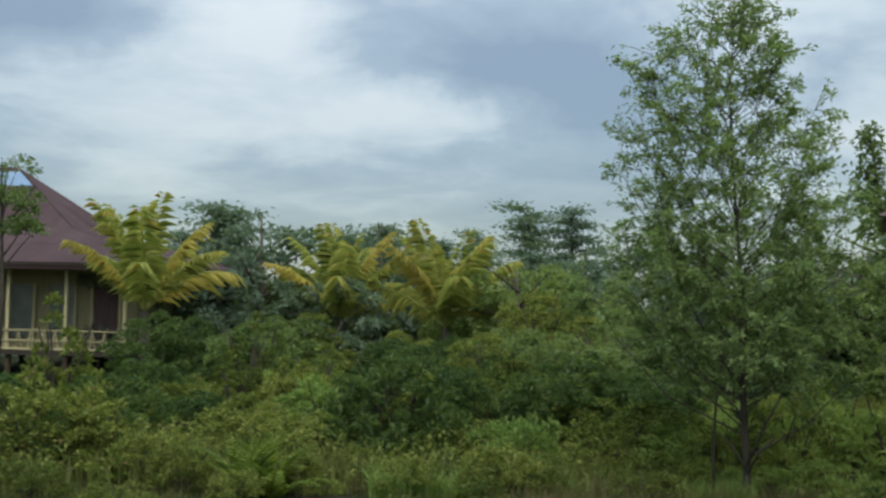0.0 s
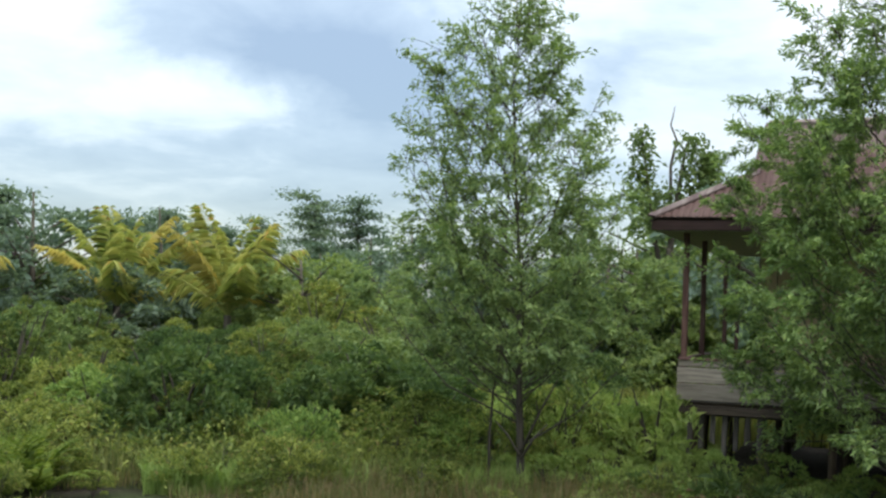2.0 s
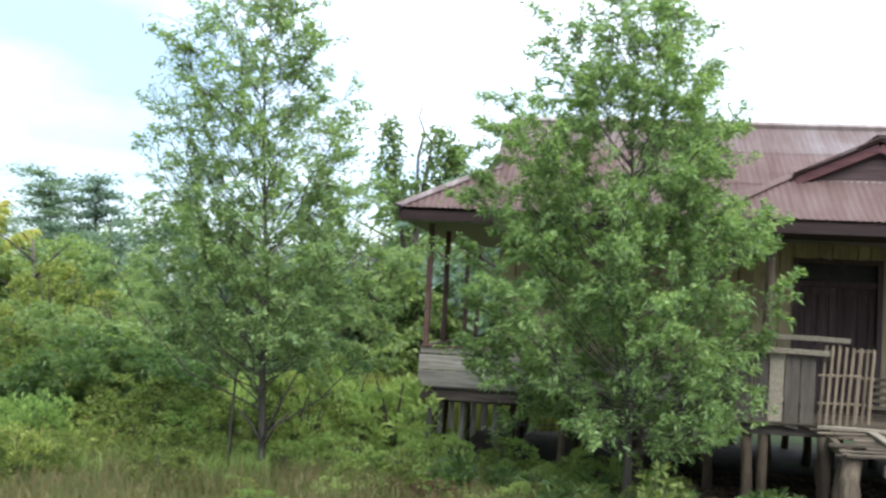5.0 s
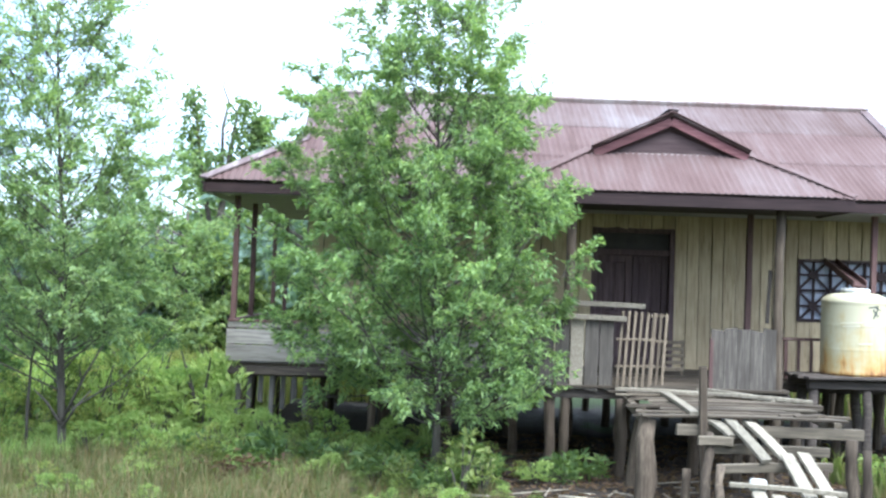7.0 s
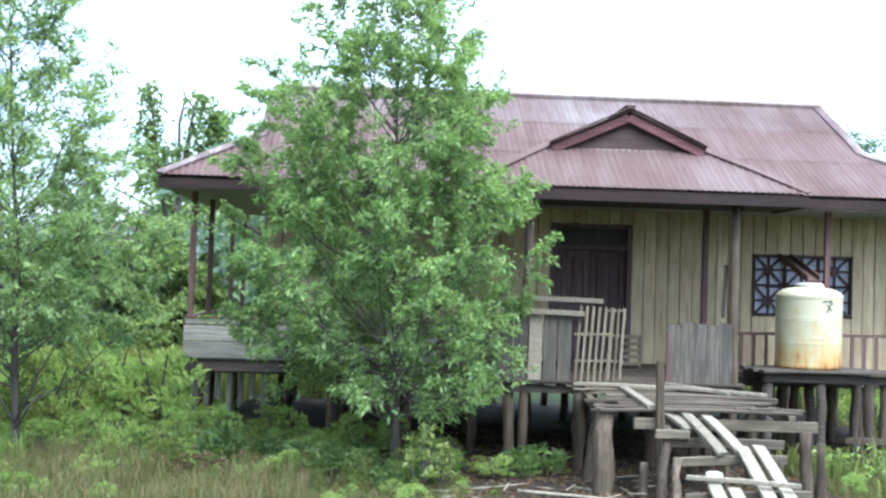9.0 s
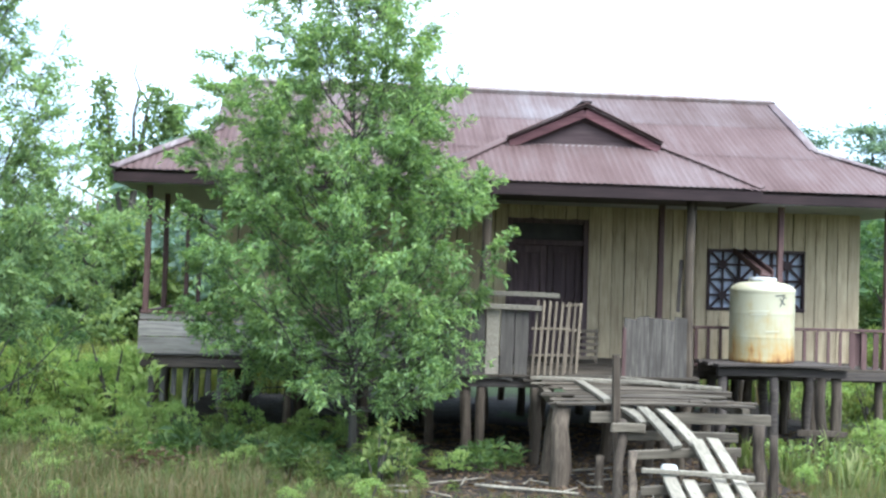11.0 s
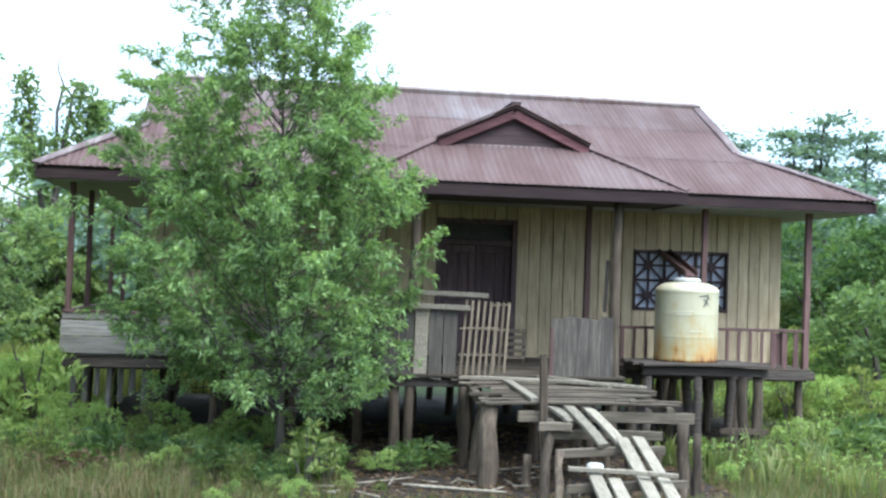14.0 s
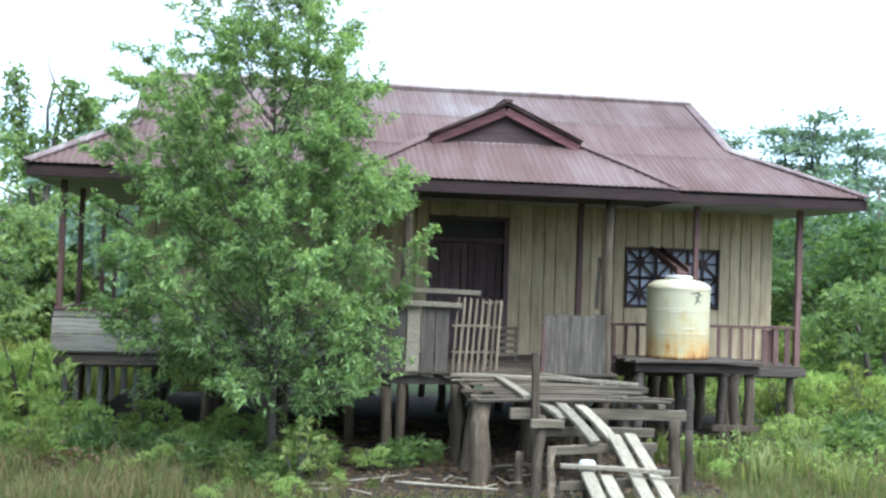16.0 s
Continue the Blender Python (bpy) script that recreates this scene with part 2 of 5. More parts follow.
col = ramp(t, dirt, [(0.0, (0.345, 0.312, 0.20)), (0.22, (0.32, 0.262, 0.132)), (0.42, (0.33, 0.195, 0.06)), (0.62, (0.15, 0.06, 0.017))])
t.links.new(col, b.inputs["Base Color"])
bump(t, b, blot, 0.1, 0.004)
M_TANK = m
m, t, b = material("black_marker", 0.6)
b.inputs["Base Color"].default_value = (0.035, 0.04, 0.035, 1)
M_MARK = m
m, t, b = material("faint_print", 0.6)
b.inputs["Base Color"].default_value = (0.42, 0.38, 0.26, 1)
M_PRINT = m
m, t, b = material("white_lid_and_stub", 0.45)
t.links.new(ramp(t, noise_tex(t, world_place(t), 18.0, 3.0), [(0.3, (0.27, 0.265, 0.23)), (0.7, (0.38, 0.37, 0.33))]), b.inputs["Base Color"])
M_WHITE = m

# ground: wet soil, leaf litter and worn turf
m, t, b = material("soil_and_turf", 0.95)
p = world_place(t)
turf = noise_tex(t, p, 0.35, 5.0, 0.6)
grit = noise_tex(t, p, 14.0, 6.0, 0.65)
soil = ramp(t, grit, [(0.3, (0.012, 0.010, 0.008)), (0.55, (0.028, 0.022, 0.017)), (0.78, (0.065, 0.053, 0.042))])
green = ramp(t, grit, [(0.3, (0.018, 0.025, 0.009)), (0.6, (0.036, 0.048, 0.017)), (0.8, (0.07, 0.075, 0.03))])
t.links.new(mix(t, maths(t, "MULTIPLY", maths(t, "SUBTRACT", turf, 0.36, True), 6.0, True), soil, green), b.inputs["Base Color"])
b.inputs["Specular IOR Level"].default_value = 0.1
bump(t, b, grit, 0.8, 0.05)
M_GROUND = m
m, t, b = material("trodden_soil", 0.95)
grit = noise_tex(t, world_place(t), 11.0, 6.0, 0.65)
damp = noise_tex(t, world_place(t), 1.1, 4.0, 0.6)
col = ramp(t, grit, [(0.3, (0.011, 0.0085, 0.006)), (0.55, (0.026, 0.019, 0.013)), (0.78, (0.066, 0.050, 0.036))])
t.links.new(mix(t, maths(t, "MULTIPLY", maths(t, "SUBTRACT", damp, 0.45, True), 3.0, True), col, (0.016, 0.014, 0.011)), b.inputs["Base Color"])
b.inputs["Specular IOR Level"].default_value = 0.15
bump(t, b, grit, 0.8, 0.04)
M_SOIL = m

M_LEAF_ACACIA = leaf("acacia_leaf", (0.072, 0.114, 0.050), (0.172, 0.245, 0.092), (0.325, 0.39, 0.128), 0.55)
# same species as above; the first tree's weaker light is put into the colour
M_LEAF_ACACIA_DIM = leaf("dimmed_acacia_leaf", (0.056, 0.092, 0.046), (0.122, 0.180, 0.080), (0.225, 0.285, 0.112), 0.55)
M_LEAF_BUSH = leaf("shrub_leaf", (0.028, 0.046, 0.016), (0.092, 0.120, 0.032), (0.235, 0.255, 0.072), 0.7, (0.189, 0.140, 0.065), 0.02)
M_LEAF_DARK = leaf("dark_shrub_leaf", (0.022, 0.042, 0.018), (0.050, 0.084, 0.030), (0.115, 0.155, 0.050), 0.55)
M_LEAF_WEED = leaf("bright_weed_leaf", (0.080, 0.138, 0.040), (0.172, 0.240, 0.071), (0.290, 0.345, 0.115), 0.65)
# distance haze is put into this leaf colour: bluer and greyer
M_LEAF_HAZED = leaf("hazed_far_leaf", (0.052, 0.082, 0.066), (0.096, 0.138, 0.106), (0.155, 0.20, 0.14), 0.7)
M_LEAF_FOREST = leaf("forest_leaf", (0.052, 0.080, 0.034), (0.106, 0.150, 0.058), (0.195, 0.24, 0.085), 0.65)
M_PALM = leaf("palm_leaflet", (0.165, 0.225, 0.066), (0.32, 0.345, 0.118), (0.47, 0.435, 0.17), 0.55, (0.48, 0.33, 0.12), 0.08)
M_PALM_OLD = leaf("old_palm_leaflet", (0.27, 0.24, 0.08), (0.45, 0.38, 0.13), (0.58, 0.48, 0.19), 0.6)
M_FERN = leaf("fern_frond", (0.047, 0.079, 0.016), (0.101, 0.144, 0.024), (0.172, 0.202, 0.040))
M_GRASS = leaf("grass_blade", (0.040, 0.058, 0.017), (0.080, 0.095, 0.030), (0.140, 0.140, 0.055), 0.7, (0.140, 0.100, 0.052), 0.24)
M_GRASS_DRY = leaf("dry_grass_blade", (0.064, 0.057, 0.027), (0.115, 0.094, 0.046), (0.190, 0.145, 0.074), 0.75, (0.074, 0.095, 0.032), 0.4)
M_BANK = leaf("bank_grass_blade", (0.10, 0.125, 0.035), (0.185, 0.20, 0.058), (0.29, 0.27, 0.09), 0.65)
M_REED = leaf("green_reed_blade", (0.059, 0.080, 0.024), (0.110, 0.130, 0.045), (0.189, 0.190, 0.073), 0.65)


# ---------------------------------------------------------------- mesh helpers
def part(name, bm, mat, parent=None, label=""):
    """Links a bmesh (or a finished mesh) as one mesh object under a thing or a part."""
    if isinstance(bm, bmesh.types.BMesh):
        me = bpy.data.meshes.new(name)
        bm.normal_update()
        bm.to_mesh(me)
        bm.free()
    else:
        me = bm
    if mat and not me.materials:
        me.materials.append(mat)
    ob = new(name, me)
    if parent:
        ob.parent = parent
        if parent.parent is None:
            ob.matrix_parent_inverse = parent.matrix_basis.inverted()
    if label:
        ob["label"] = label
    return ob


def thing(name, at, label, category, group="", kind=""):
    ob = new(name)
    ob.empty_display_size = 0.2
    ob.matrix_basis = pose(*at)
    return tagged(ob, label, category, group, kind)


def box(bm, centre, size, turn=None, bevel=0.0):
    """A box, bevelled, turned about its own centre."""
    r = bmesh.ops.create_cube(bm, size=1.0)
    vs = r["verts"]
    bmesh.ops.scale(bm, vec=size, verts=vs)
    if bevel > 0:
        es = list({e for v in vs for e in v.link_edges})
        out = bmesh.ops.bevel(bm, geom=es, offset=bevel, segments=1, affect="EDGES", profile=0.5)
        vs = list({v for f in out["faces"] for v in f.verts} | {v for v in vs if v.is_valid})
    m4 = Matrix.Translation(centre) @ (turn.to_4x4() if turn else Matrix.Identity(4))
    bmesh.ops.transform(bm, matrix=m4, verts=vs)
    return vs


def board(p0, p1, width, thick, up=(0, 0, 1), bevel=0.006, warp=0.0, seed=0):
    """A plank from p0 to p1; width lies across, thickness along up; slightly bowed and rough-ended."""
    p0, p1 = Vector(p0), Vector(p1)
    rnd = random.Random(seed)
    ex = (p1 - p0).normalized()
    ey = Vector(up).cross(ex).normalized()
    ez = ex.cross(ey)
    bm = bmesh.new()
    n = 4
    rings = []
    for i in range(n + 1):
        f = i / n
        c = p0.lerp(p1, f) + ez * warp * math.sin(f * 3.1) + ey * rnd.uniform(-1, 1) * warp * 0.4
        w, h, c_ = width / 2 * rnd.uniform(0.96, 1.03), thick / 2, bevel
        slant = rnd.uniform(-0.02, 0.02) if i in (0, n) else 0
        ring = [bm.verts.new(c + ey * a + ez * d + ex * slant * (1 if a > 0 else -1)) for a, d in
                ((-w, -h + c_), (-w + c_, -h), (w - c_, -h), (w, -h + c_), (w, h - c_), (w - c_, h), (-w + c_, h), (-w, h - c_))]
        rings.append(ring)
    for a, d in zip(rings, rings[1:]):
        for k in range(8):
            bm.faces.new((a[k], a[(k + 1) % 8], d[(k + 1) % 8], d[k]))
    bm.faces.new(rings[0][::-1])
    bm.faces.new(rings[-1])
    bmesh.ops.recalc_face_normals(bm, faces=bm.faces)
    return bm


def pole(points, radii, sides=8, wobble=0.0, seed=0, bm=None, cap=True):
    """A tapered round timber or stem through the given points."""
    bm = bm or bmesh.new()
    rnd = random.Random(seed)
    points = [Vector(p) for p in points]
    rings = []
    for i, (p, r) in enumerate(zip(points, radii)):
        d = (points[min(i + 1, len(points) - 1)] - points[max(i - 1, 0)]).normalized()
        a = d.cross(Vector((0.31, 0.9, 0.2))).normalized()
        e = d.cross(a)
        rings.append([bm.verts.new(p + (a * math.cos(6.2832 * k / sides) + e * math.sin(6.2832 * k / sides)) * r * (1 + wobble * rnd.uniform(-1, 1))) for k in range(sides)])
    for u, v in zip(rings, rings[1:]):
        for k in range(sides):
            f = bm.faces.new((u[k], u[(k + 1) % sides], v[(k + 1) % sides], v[k]))
            f.smooth = True
    if cap:
        bm.faces.new(rings[0][::-1])
        bm.faces.new(rings[-1])
    return bm


def log(p0, p1, r0, r1, seed=0):
    """A rough round pile: bends a little, uneven girth."""
    p0, p1 = Vector(p0), Vector(p1)
    rnd = random.Random(seed)
    pts, rad = [], []
    for i in range(6):
        f = i / 5
        pts.append(p0.lerp(p1, f) + Vector((rnd.uniform(-1, 1), rnd.uniform(-1, 1), 0)) * r0 * 0.24)
        rad.append((r0 * (1 - f) + r1 * f) * rnd.uniform(0.88, 1.1))
    return pole(pts, rad, 10, 0.07, seed)


def quads_mesh(name, verts, per, faces, mat, smooth=True):
    """A mesh of many alike small pieces: verts (n, per, 3), faces as index rows of one piece."""
    n = len(verts)
    me = bpy.data.meshes.new(name)
    me.vertices.add(n * per)
    me.vertices.foreach_set("co", np.asarray(verts, np.float32).ravel())
    sizes = [len(f) for f in faces]
    flat_f = np.concatenate([np.array(f) for f in faces])
    idx = (flat_f[None, :] + (np.arange(n) * per)[:, None]).ravel()
    tot = np.tile(sizes, n)
    me.loops.add(len(idx))
    me.loops.foreach_set("vertex_index", idx.astype(np.int32))
    me.polygons.add(len(tot))
    me.polygons.foreach_set("loop_start", np.r_[0, np.cumsum(tot)[:-1]].astype(np.int32))
    me.update(calc_edges=True)
    me.validate()
    me.materials.append(mat)
    return me


def unit(v):
    return v / np.maximum(np.linalg.norm(v, axis=-1, keepdims=True), 1e-9)


def leaves_mesh(name, base, way, length, width, mat, rng, fold=0.25, droop=0.25):
    """Folded, drooping leaves: base points and pointing ways, (n, 3); lengths and widths, (n,)."""
    n = len(base)
    way = unit(way)
    side = unit(np.cross(way, unit(rng.normal(size=(n, 3)) + np.array([0, 0, 1.6]))))
    top = np.cross(side, way)
    L, W = length[:, None], width[:, None]
    midp = base + way * L * 0.45
    tip = base + way * L + np.array([0, 0, -1.0]) * L * droop
    v = np.stack([base, midp - side * W / 2 + top * W * fold, tip, midp + side * W / 2 + top * W * fold], 1)
    return quads_mesh(name, v, 4, [(0, 2, 1), (0, 3, 2)], mat)

# ---------------------------------------------------------------- ground
def make_ground():
    bm = bmesh.new()
    rings = [0, 4, 8, 10, 12, 14, 16, 18, 20, 23, 26, 30, 36, 45, 60, 90, 150, 300, 800, 2500]
    rows = []
    for r in rings:
        row = []
        for k in range(96):
            a = 6.2832 * k / 96
            x, y = r * math.sin(a), r * math.cos(a)
            h = 0.10 * noise.noise((x * 0.35, y * 0.35, 3.0)) + 0.05 * noise.noise((x * 1.1, y * 1.1, 7.0)) - 0.04
            row.append(bm.verts.new((x, y, h if r < 90 else -0.05)))
        rows.append(row)
    for a, d in zip(rows, rows[1:]):
        for k in range(96):
            f = bm.faces.new((a[k], a[(k + 1) % 96], d[(k + 1) % 96], d[k]))
            f.smooth = True
    bmesh.ops.remove_doubles(bm, verts=rows[0], dist=0.001)
    bmesh.ops.recalc_face_normals(bm, faces=bm.faces)
    if sum(f.normal.z for f in bm.faces) < 0:
        bmesh.ops.reverse_faces(bm, faces=bm.faces)
    return tagged(part("ground", bm, M_GROUND), "damp soil with leaf litter and rough turf", "ground", kind="structure")


ground = make_ground()


def make_bare_earth():
    """Dark trodden soil under and before the house, with a ragged edge that dips below the turf."""
    bm = bmesh.new()
    nx, ny = 64, 60
    grid = []
    for j in range(ny + 1):
        row = []
        for i in range(nx + 1):
            x, y = -3.4 + 12.6 * i / nx, 11.6 + 12.0 * j / ny
            front = 12.3 if 0.9 < x < 5.6 else 14.6 if -0.5 < x < 7.8 else 16.2
            inside = min(x + 3.1, 8.9 - x, (y - front) * 0.8, 23.4 - y) + 0.5 * noise.noise((x * 1.3, y * 1.3, 2.0))
            h = 0.10 * noise.noise((x * 0.35, y * 0.35, 3.0)) + 0.05 * noise.noise((x * 1.1, y * 1.1, 7.0)) + 0.035 * noise.noise((x * 3, y * 3, 5.0))
            row.append(bm.verts.new((x, y, h + 0.0 if inside > 0 else h - 0.04 + max(inside, -0.5) * 0.6)))
        grid.append(row)
    for a, d in zip(grid, grid[1:]):
        for k in range(nx):
            bm.faces.new((a[k], a[k + 1], d[k + 1], d[k])).smooth = True
    return tagged(part("bare_earth", bm, M_SOIL), "dark damp trodden soil under the house", "ground", kind="structure")


make_bare_earth()


# ---------------------------------------------------------------- the stilt house
def sheet_mesh(corner, ex, es, en, u0, u1, v0, v1, low, high, pitch=0.092, depth=0.010, lift=0.0):
    """One corrugated sheet on a roof plane, cut along low(u) and high(u)."""
    bm = bmesh.new()
    n = max(2, int((u1 - u0) / pitch * 4))
    last = None
    for i in range(n + 1):
        u = u0 + (u1 - u0) * i / n
        a, c = max(v0, low(u)), min(v1, high(u))
        if c - a < 0.015:
            last = None
            continue
        h = depth * math.sin(6.2832 * u / pitch) + lift
        q = [bm.verts.new(corner + ex * u + es * v + en * (h + (0.005 if v == v0 else 0.0))) for v in (a, (a + c) / 2, c)]
        if last:
            for k in range(2):
                f = bm.faces.new((last[k], q[k], q[k + 1], last[k + 1]))
                f.smooth = True
        last = q
    return bm


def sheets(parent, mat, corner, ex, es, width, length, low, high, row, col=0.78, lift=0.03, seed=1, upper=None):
    """Covers a roof plane with rows of lapped corrugated sheets, each a piece of its own."""
    corner, ex, es = Vector(corner), Vector(ex).normalized(), Vector(es).normalized()
    en = ex.cross(es)
    rnd = random.Random(seed)
    v = 0.0
    r = 0
    while v < length - 0.01:
        u = 0.0
        while u < width - 0.01:
            bm = sheet_mesh(corner, ex, es, en, u, min(u + col + 0.05, width), v, min(v + row + 0.08, length), low, high, lift=lift + 0.002 * r + rnd.uniform(0, 0.003))
            if len(bm.faces) > 1:
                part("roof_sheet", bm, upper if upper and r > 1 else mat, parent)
            else:
                bm.free()
            u += col
        v += row
        r += 1


def plate(points, thick, mat, name, parent, label=""):
    """A flat slab on the given outline, with its thickness downwards."""
    bm = bmesh.new()
    top = [bm.verts.new(p) for p in points]
    low = [bm.verts.new(Vector(p) - Vector((0, 0, thick))) for p in points]
    bm.faces.new(top)
    bm.faces.new(low[::-1])
    for k in range(len(top)):
        bm.faces.new((top[k - 1], low[k - 1], low[k], top[k]))
    bmesh.ops.recalc_face_normals(bm, faces=bm.faces)
    return part(name, bm, mat, parent, label)


def dutch_roof(house, x0, x1, y0, y1, z_eave, z_ridge, rx0, rx1, z_kink, mat, row=1.42, cap=None):
    """A hipped skirt roof with a gabled top: eaves x0..x1, y0..y1, ridge rx0..rx1."""
    ym = (y0 + y1) / 2
    run = ym - y0
    slope = (z_ridge - z_eave) / run
    yk = y0 + (z_kink - z_eave) / slope
    roof = plate([(x0 + 0.06, y0 + 0.06, z_eave - 0.01), (rx0, yk, z_kink - 0.01), (rx0, ym, z_ridge - 0.01), (rx1, ym, z_ridge - 0.01), (rx1, yk, z_kink - 0.01), (x1 - 0.06, y0 + 0.06, z_eave - 0.01)], 0.05, M_DARKWOOD, "roof", house, "corrugated sheets, faded red")
    length = math.hypot(run, z_ridge - z_eave)
    kink_v = length * (z_kink - z_eave) / (z_ridge - z_eave)

    def hip_front(u):
        x = x0 + u
        if x < rx0:
            return kink_v * (x - x0) / (rx0 - x0)
        if x > rx1:
            return kink_v * (x1 - x) / (x1 - rx1)
        return length

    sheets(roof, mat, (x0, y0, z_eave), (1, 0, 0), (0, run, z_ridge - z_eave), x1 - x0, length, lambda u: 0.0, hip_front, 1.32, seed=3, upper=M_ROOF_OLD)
    back = plate([(x1 - 0.06, y1 - 0.06, z_eave - 0.01), (rx1, 2 * ym - yk, z_kink - 0.01), (rx1, ym, z_ridge - 0.01), (rx0, ym, z_ridge - 0.01), (rx0, 2 * ym - yk, z_kink - 0.01), (x0 + 0.06, y1 - 0.06, z_eave - 0.01)], 0.05, mat, "roof", house)
    for xa, xr, name in ((x0, rx0, "side_roof"), (x1, rx1, "side_roof")):
        pts = [(xa, y1, z_eave), (xa, y0, z_eave), (xr, yk, z_kink), (xr, 2 * ym - yk, z_kink)]
        skirt = plate([(a, d, c - 0.01) for a, d, c in pts], 0.04, M_DARKWOOD, name, house)
        sgn = 1 if xr > xa else -1
        es = Vector((xr - xa, 0, z_kink - z_eave))
        ex = (0, -1, 0) if sgn > 0 else (0, 1, 0)
        cor = (xa, y1, z_eave) if sgn > 0 else (xa, y0, z_eave)
        wide, far = y1 - y0, yk - y0
        sheets(skirt, mat, cor, ex, es, wide, es.length, lambda u: 0.0, lambda u, L=es.length: L * min(1.0, u / far, (wide - u) / far), 1.2, seed=5)
        bm = bmesh.new()
        tri = [bm.verts.new(p) for p in ((xr, yk, z_kink), (xr, 2 * ym - yk, z_kink), (xr, ym, z_ridge - 0.06))]
        bm.faces.new(tri)
        part("gable_end", bm, M_BARGE, house)
    for a, d in (((x0, y0, z_eave), (rx0, yk, z_kink)), ((x1, y0, z_eave), (rx1, yk, z_kink)), ((rx0 - 0.03, ym, z_ridge), (rx1 + 0.05, ym, z_ridge)), ((rx0, yk, z_kink), (rx0, ym, z_ridge)), ((rx1, yk, z_kink), (rx1, ym, z_ridge))):
        a, d = Vector(a), Vector(d)
        part("ridge_cap", board(a + Vector((0, 0, 0.045)), d + Vector((0, 0, 0.045)), 0.17 if a.z < z_ridge else 0.24, 0.08 if a.z == d.z else 0.035, (0, -0.35, 1), 0.008, 0.012, 4), M_RIDGE if a.z == d.z else M_ROOF if d.z == z_ridge else M_HIP, house)
    for a, d in (((x0, y0, 0), (x1, y0, 0)), ((x0, y0, 0), (x0, y1, 0)), ((x1, y0, 0), (x1, y1, 0)), ((x0, y1, 0), (x1, y1, 0))):
        lift = Vector((0, 0, z_eave - 0.09))
        inn = Vector((0.03 if d[0] == a[0] == x0 else -0.03 if a[0] == d[0] == x1 else 0, 0.03 if a[1] == d[1] == y0 else -0.03 if a[1] == d[1] == y1 else 0, 0))
        part("fascia_board", board(Vector(a) + lift + inn, Vector(d) + lift + inn, 0.03, 0.14, (0, 0, 1), 0.006), M_TRIM, house, "dark maroon painted board")
    plate([(x0 + 0.05, y0 + 0.05, z_eave - 0.15), (x1 - 0.05, y0 + 0.05, z_eave - 0.15), (x1 - 0.05, y1 - 0.05, z_eave - 0.15), (x0 + 0.05, y1 - 0.05, z_eave - 0.15)], 0.02, M_SOFFIT, "soffit", house, "pale grey boarded soffit")
    return roof


DECK, WALL_Y, FRONT_Y = 1.2, 18.2, 16.8
house = thing("house", (3.0, 19.5, 0), "old wooden stilt house with faded red corrugated roof", "house")
dutch_roof(house, -3.27, 9.36, 16.4, 23.3, 3.84, 5.73, -1.95, 7.66, 4.64, M_ROOF)

# boarded walls: a dark backing, then upright boards with gaps
DOOR = (2.68, 4.02, DECK, 3.45)
WINDOW = (6.02, 7.68, 2.03, 3.04)
for name, a, d, zlo, zhi in (("wall", -1.85, DOOR[0], DECK, 3.7), ("wall", DOOR[0], DOOR[1], DOOR[3], 3.7), ("wall", DOOR[1], WINDOW[0], DECK, 3.7), ("wall", WINDOW[0], WINDOW[1], DECK, WINDOW[2]), ("wall", WINDOW[0], WINDOW[1], WINDOW[3], 3.7), ("wall", WINDOW[1], 8.62, DECK, 3.7)):
    bm = bmesh.new()
    box(bm, ((a + d) / 2, WALL_Y + 0.06, (zlo + zhi) / 2), (d - a, 0.06, zhi - zlo))
    w = part(name, bm, M_DARKWOOD, house, "upright weathered beige boards")
    rnd = random.Random(int(a * 10) + 50)
    n = max(1, round((d - a) / 0.205))
    for k in range(n):
        c = a + (k + 0.5) * (d - a) / n
        y = WALL_Y + rnd.uniform(-0.006, 0.006)
        part("board", board((c, y, zlo + (rnd.uniform(-0.03, 0.0) if zlo == DECK else 0)), (c + rnd.uniform(-0.004, 0.004), y, zhi), (d - a) / n - rnd.uniform(0.006, 0.016), 0.026, (0, 1, 0), 0.004, 0.004, k), M_WALL, w)
for a, d in (((-1.85, WALL_Y + 0.1), (-1.85, 22.6)), ((8.62, WALL_Y + 0.1), (8.62, 22.6)), ((-1.85, 22.6), (8.62, 22.6))):
    bm = bmesh.new()
    along = 0 if a[1] == d[1] else 1
    size = [0.08, 0.08, 2.5]
    size[along] = abs(d[along] - a[along])
    box(bm, ((a[0] + d[0]) / 2, (a[1] + d[1]) / 2, DECK + 1.25), size)
    w = part("wall", bm, M_WALL, house)
    n = round(size[along] / 0.21)
    for k in range(n):
        f = (k + 0.5) / n
        c = Vector((a[0] + (d[0] - a[0]) * f, a[1] + (d[1] - a[1]) * f, DECK))
        out = Vector((-0.055 if a[0] < 0 else 0.055, 0, 0)) if along else Vector((0, 0.055, 0))
        part("board", board(c + out, c + out + Vector((0, 0, 2.45)), 0.195, 0.026, (1, 0, 0) if along else (0, 1, 0), 0.004), M_WALL, w)

# double door with a fixed panel over it
door = part("door", (lambda b_: (box(b_, ((DOOR[0] + DOOR[1]) / 2, WALL_Y + 0.12, (DOOR[2] + DOOR[3]) / 2), (DOOR[1] - DOOR[0], 0.03, DOOR[3] - DOOR[2])), b_)[1])(bmesh.new()), M_DOOR, house, "closed dark brown double wooden door")
for x, w in ((DOOR[0] + 0.04, 0.08), (DOOR[1] - 0.04, 0.08)):
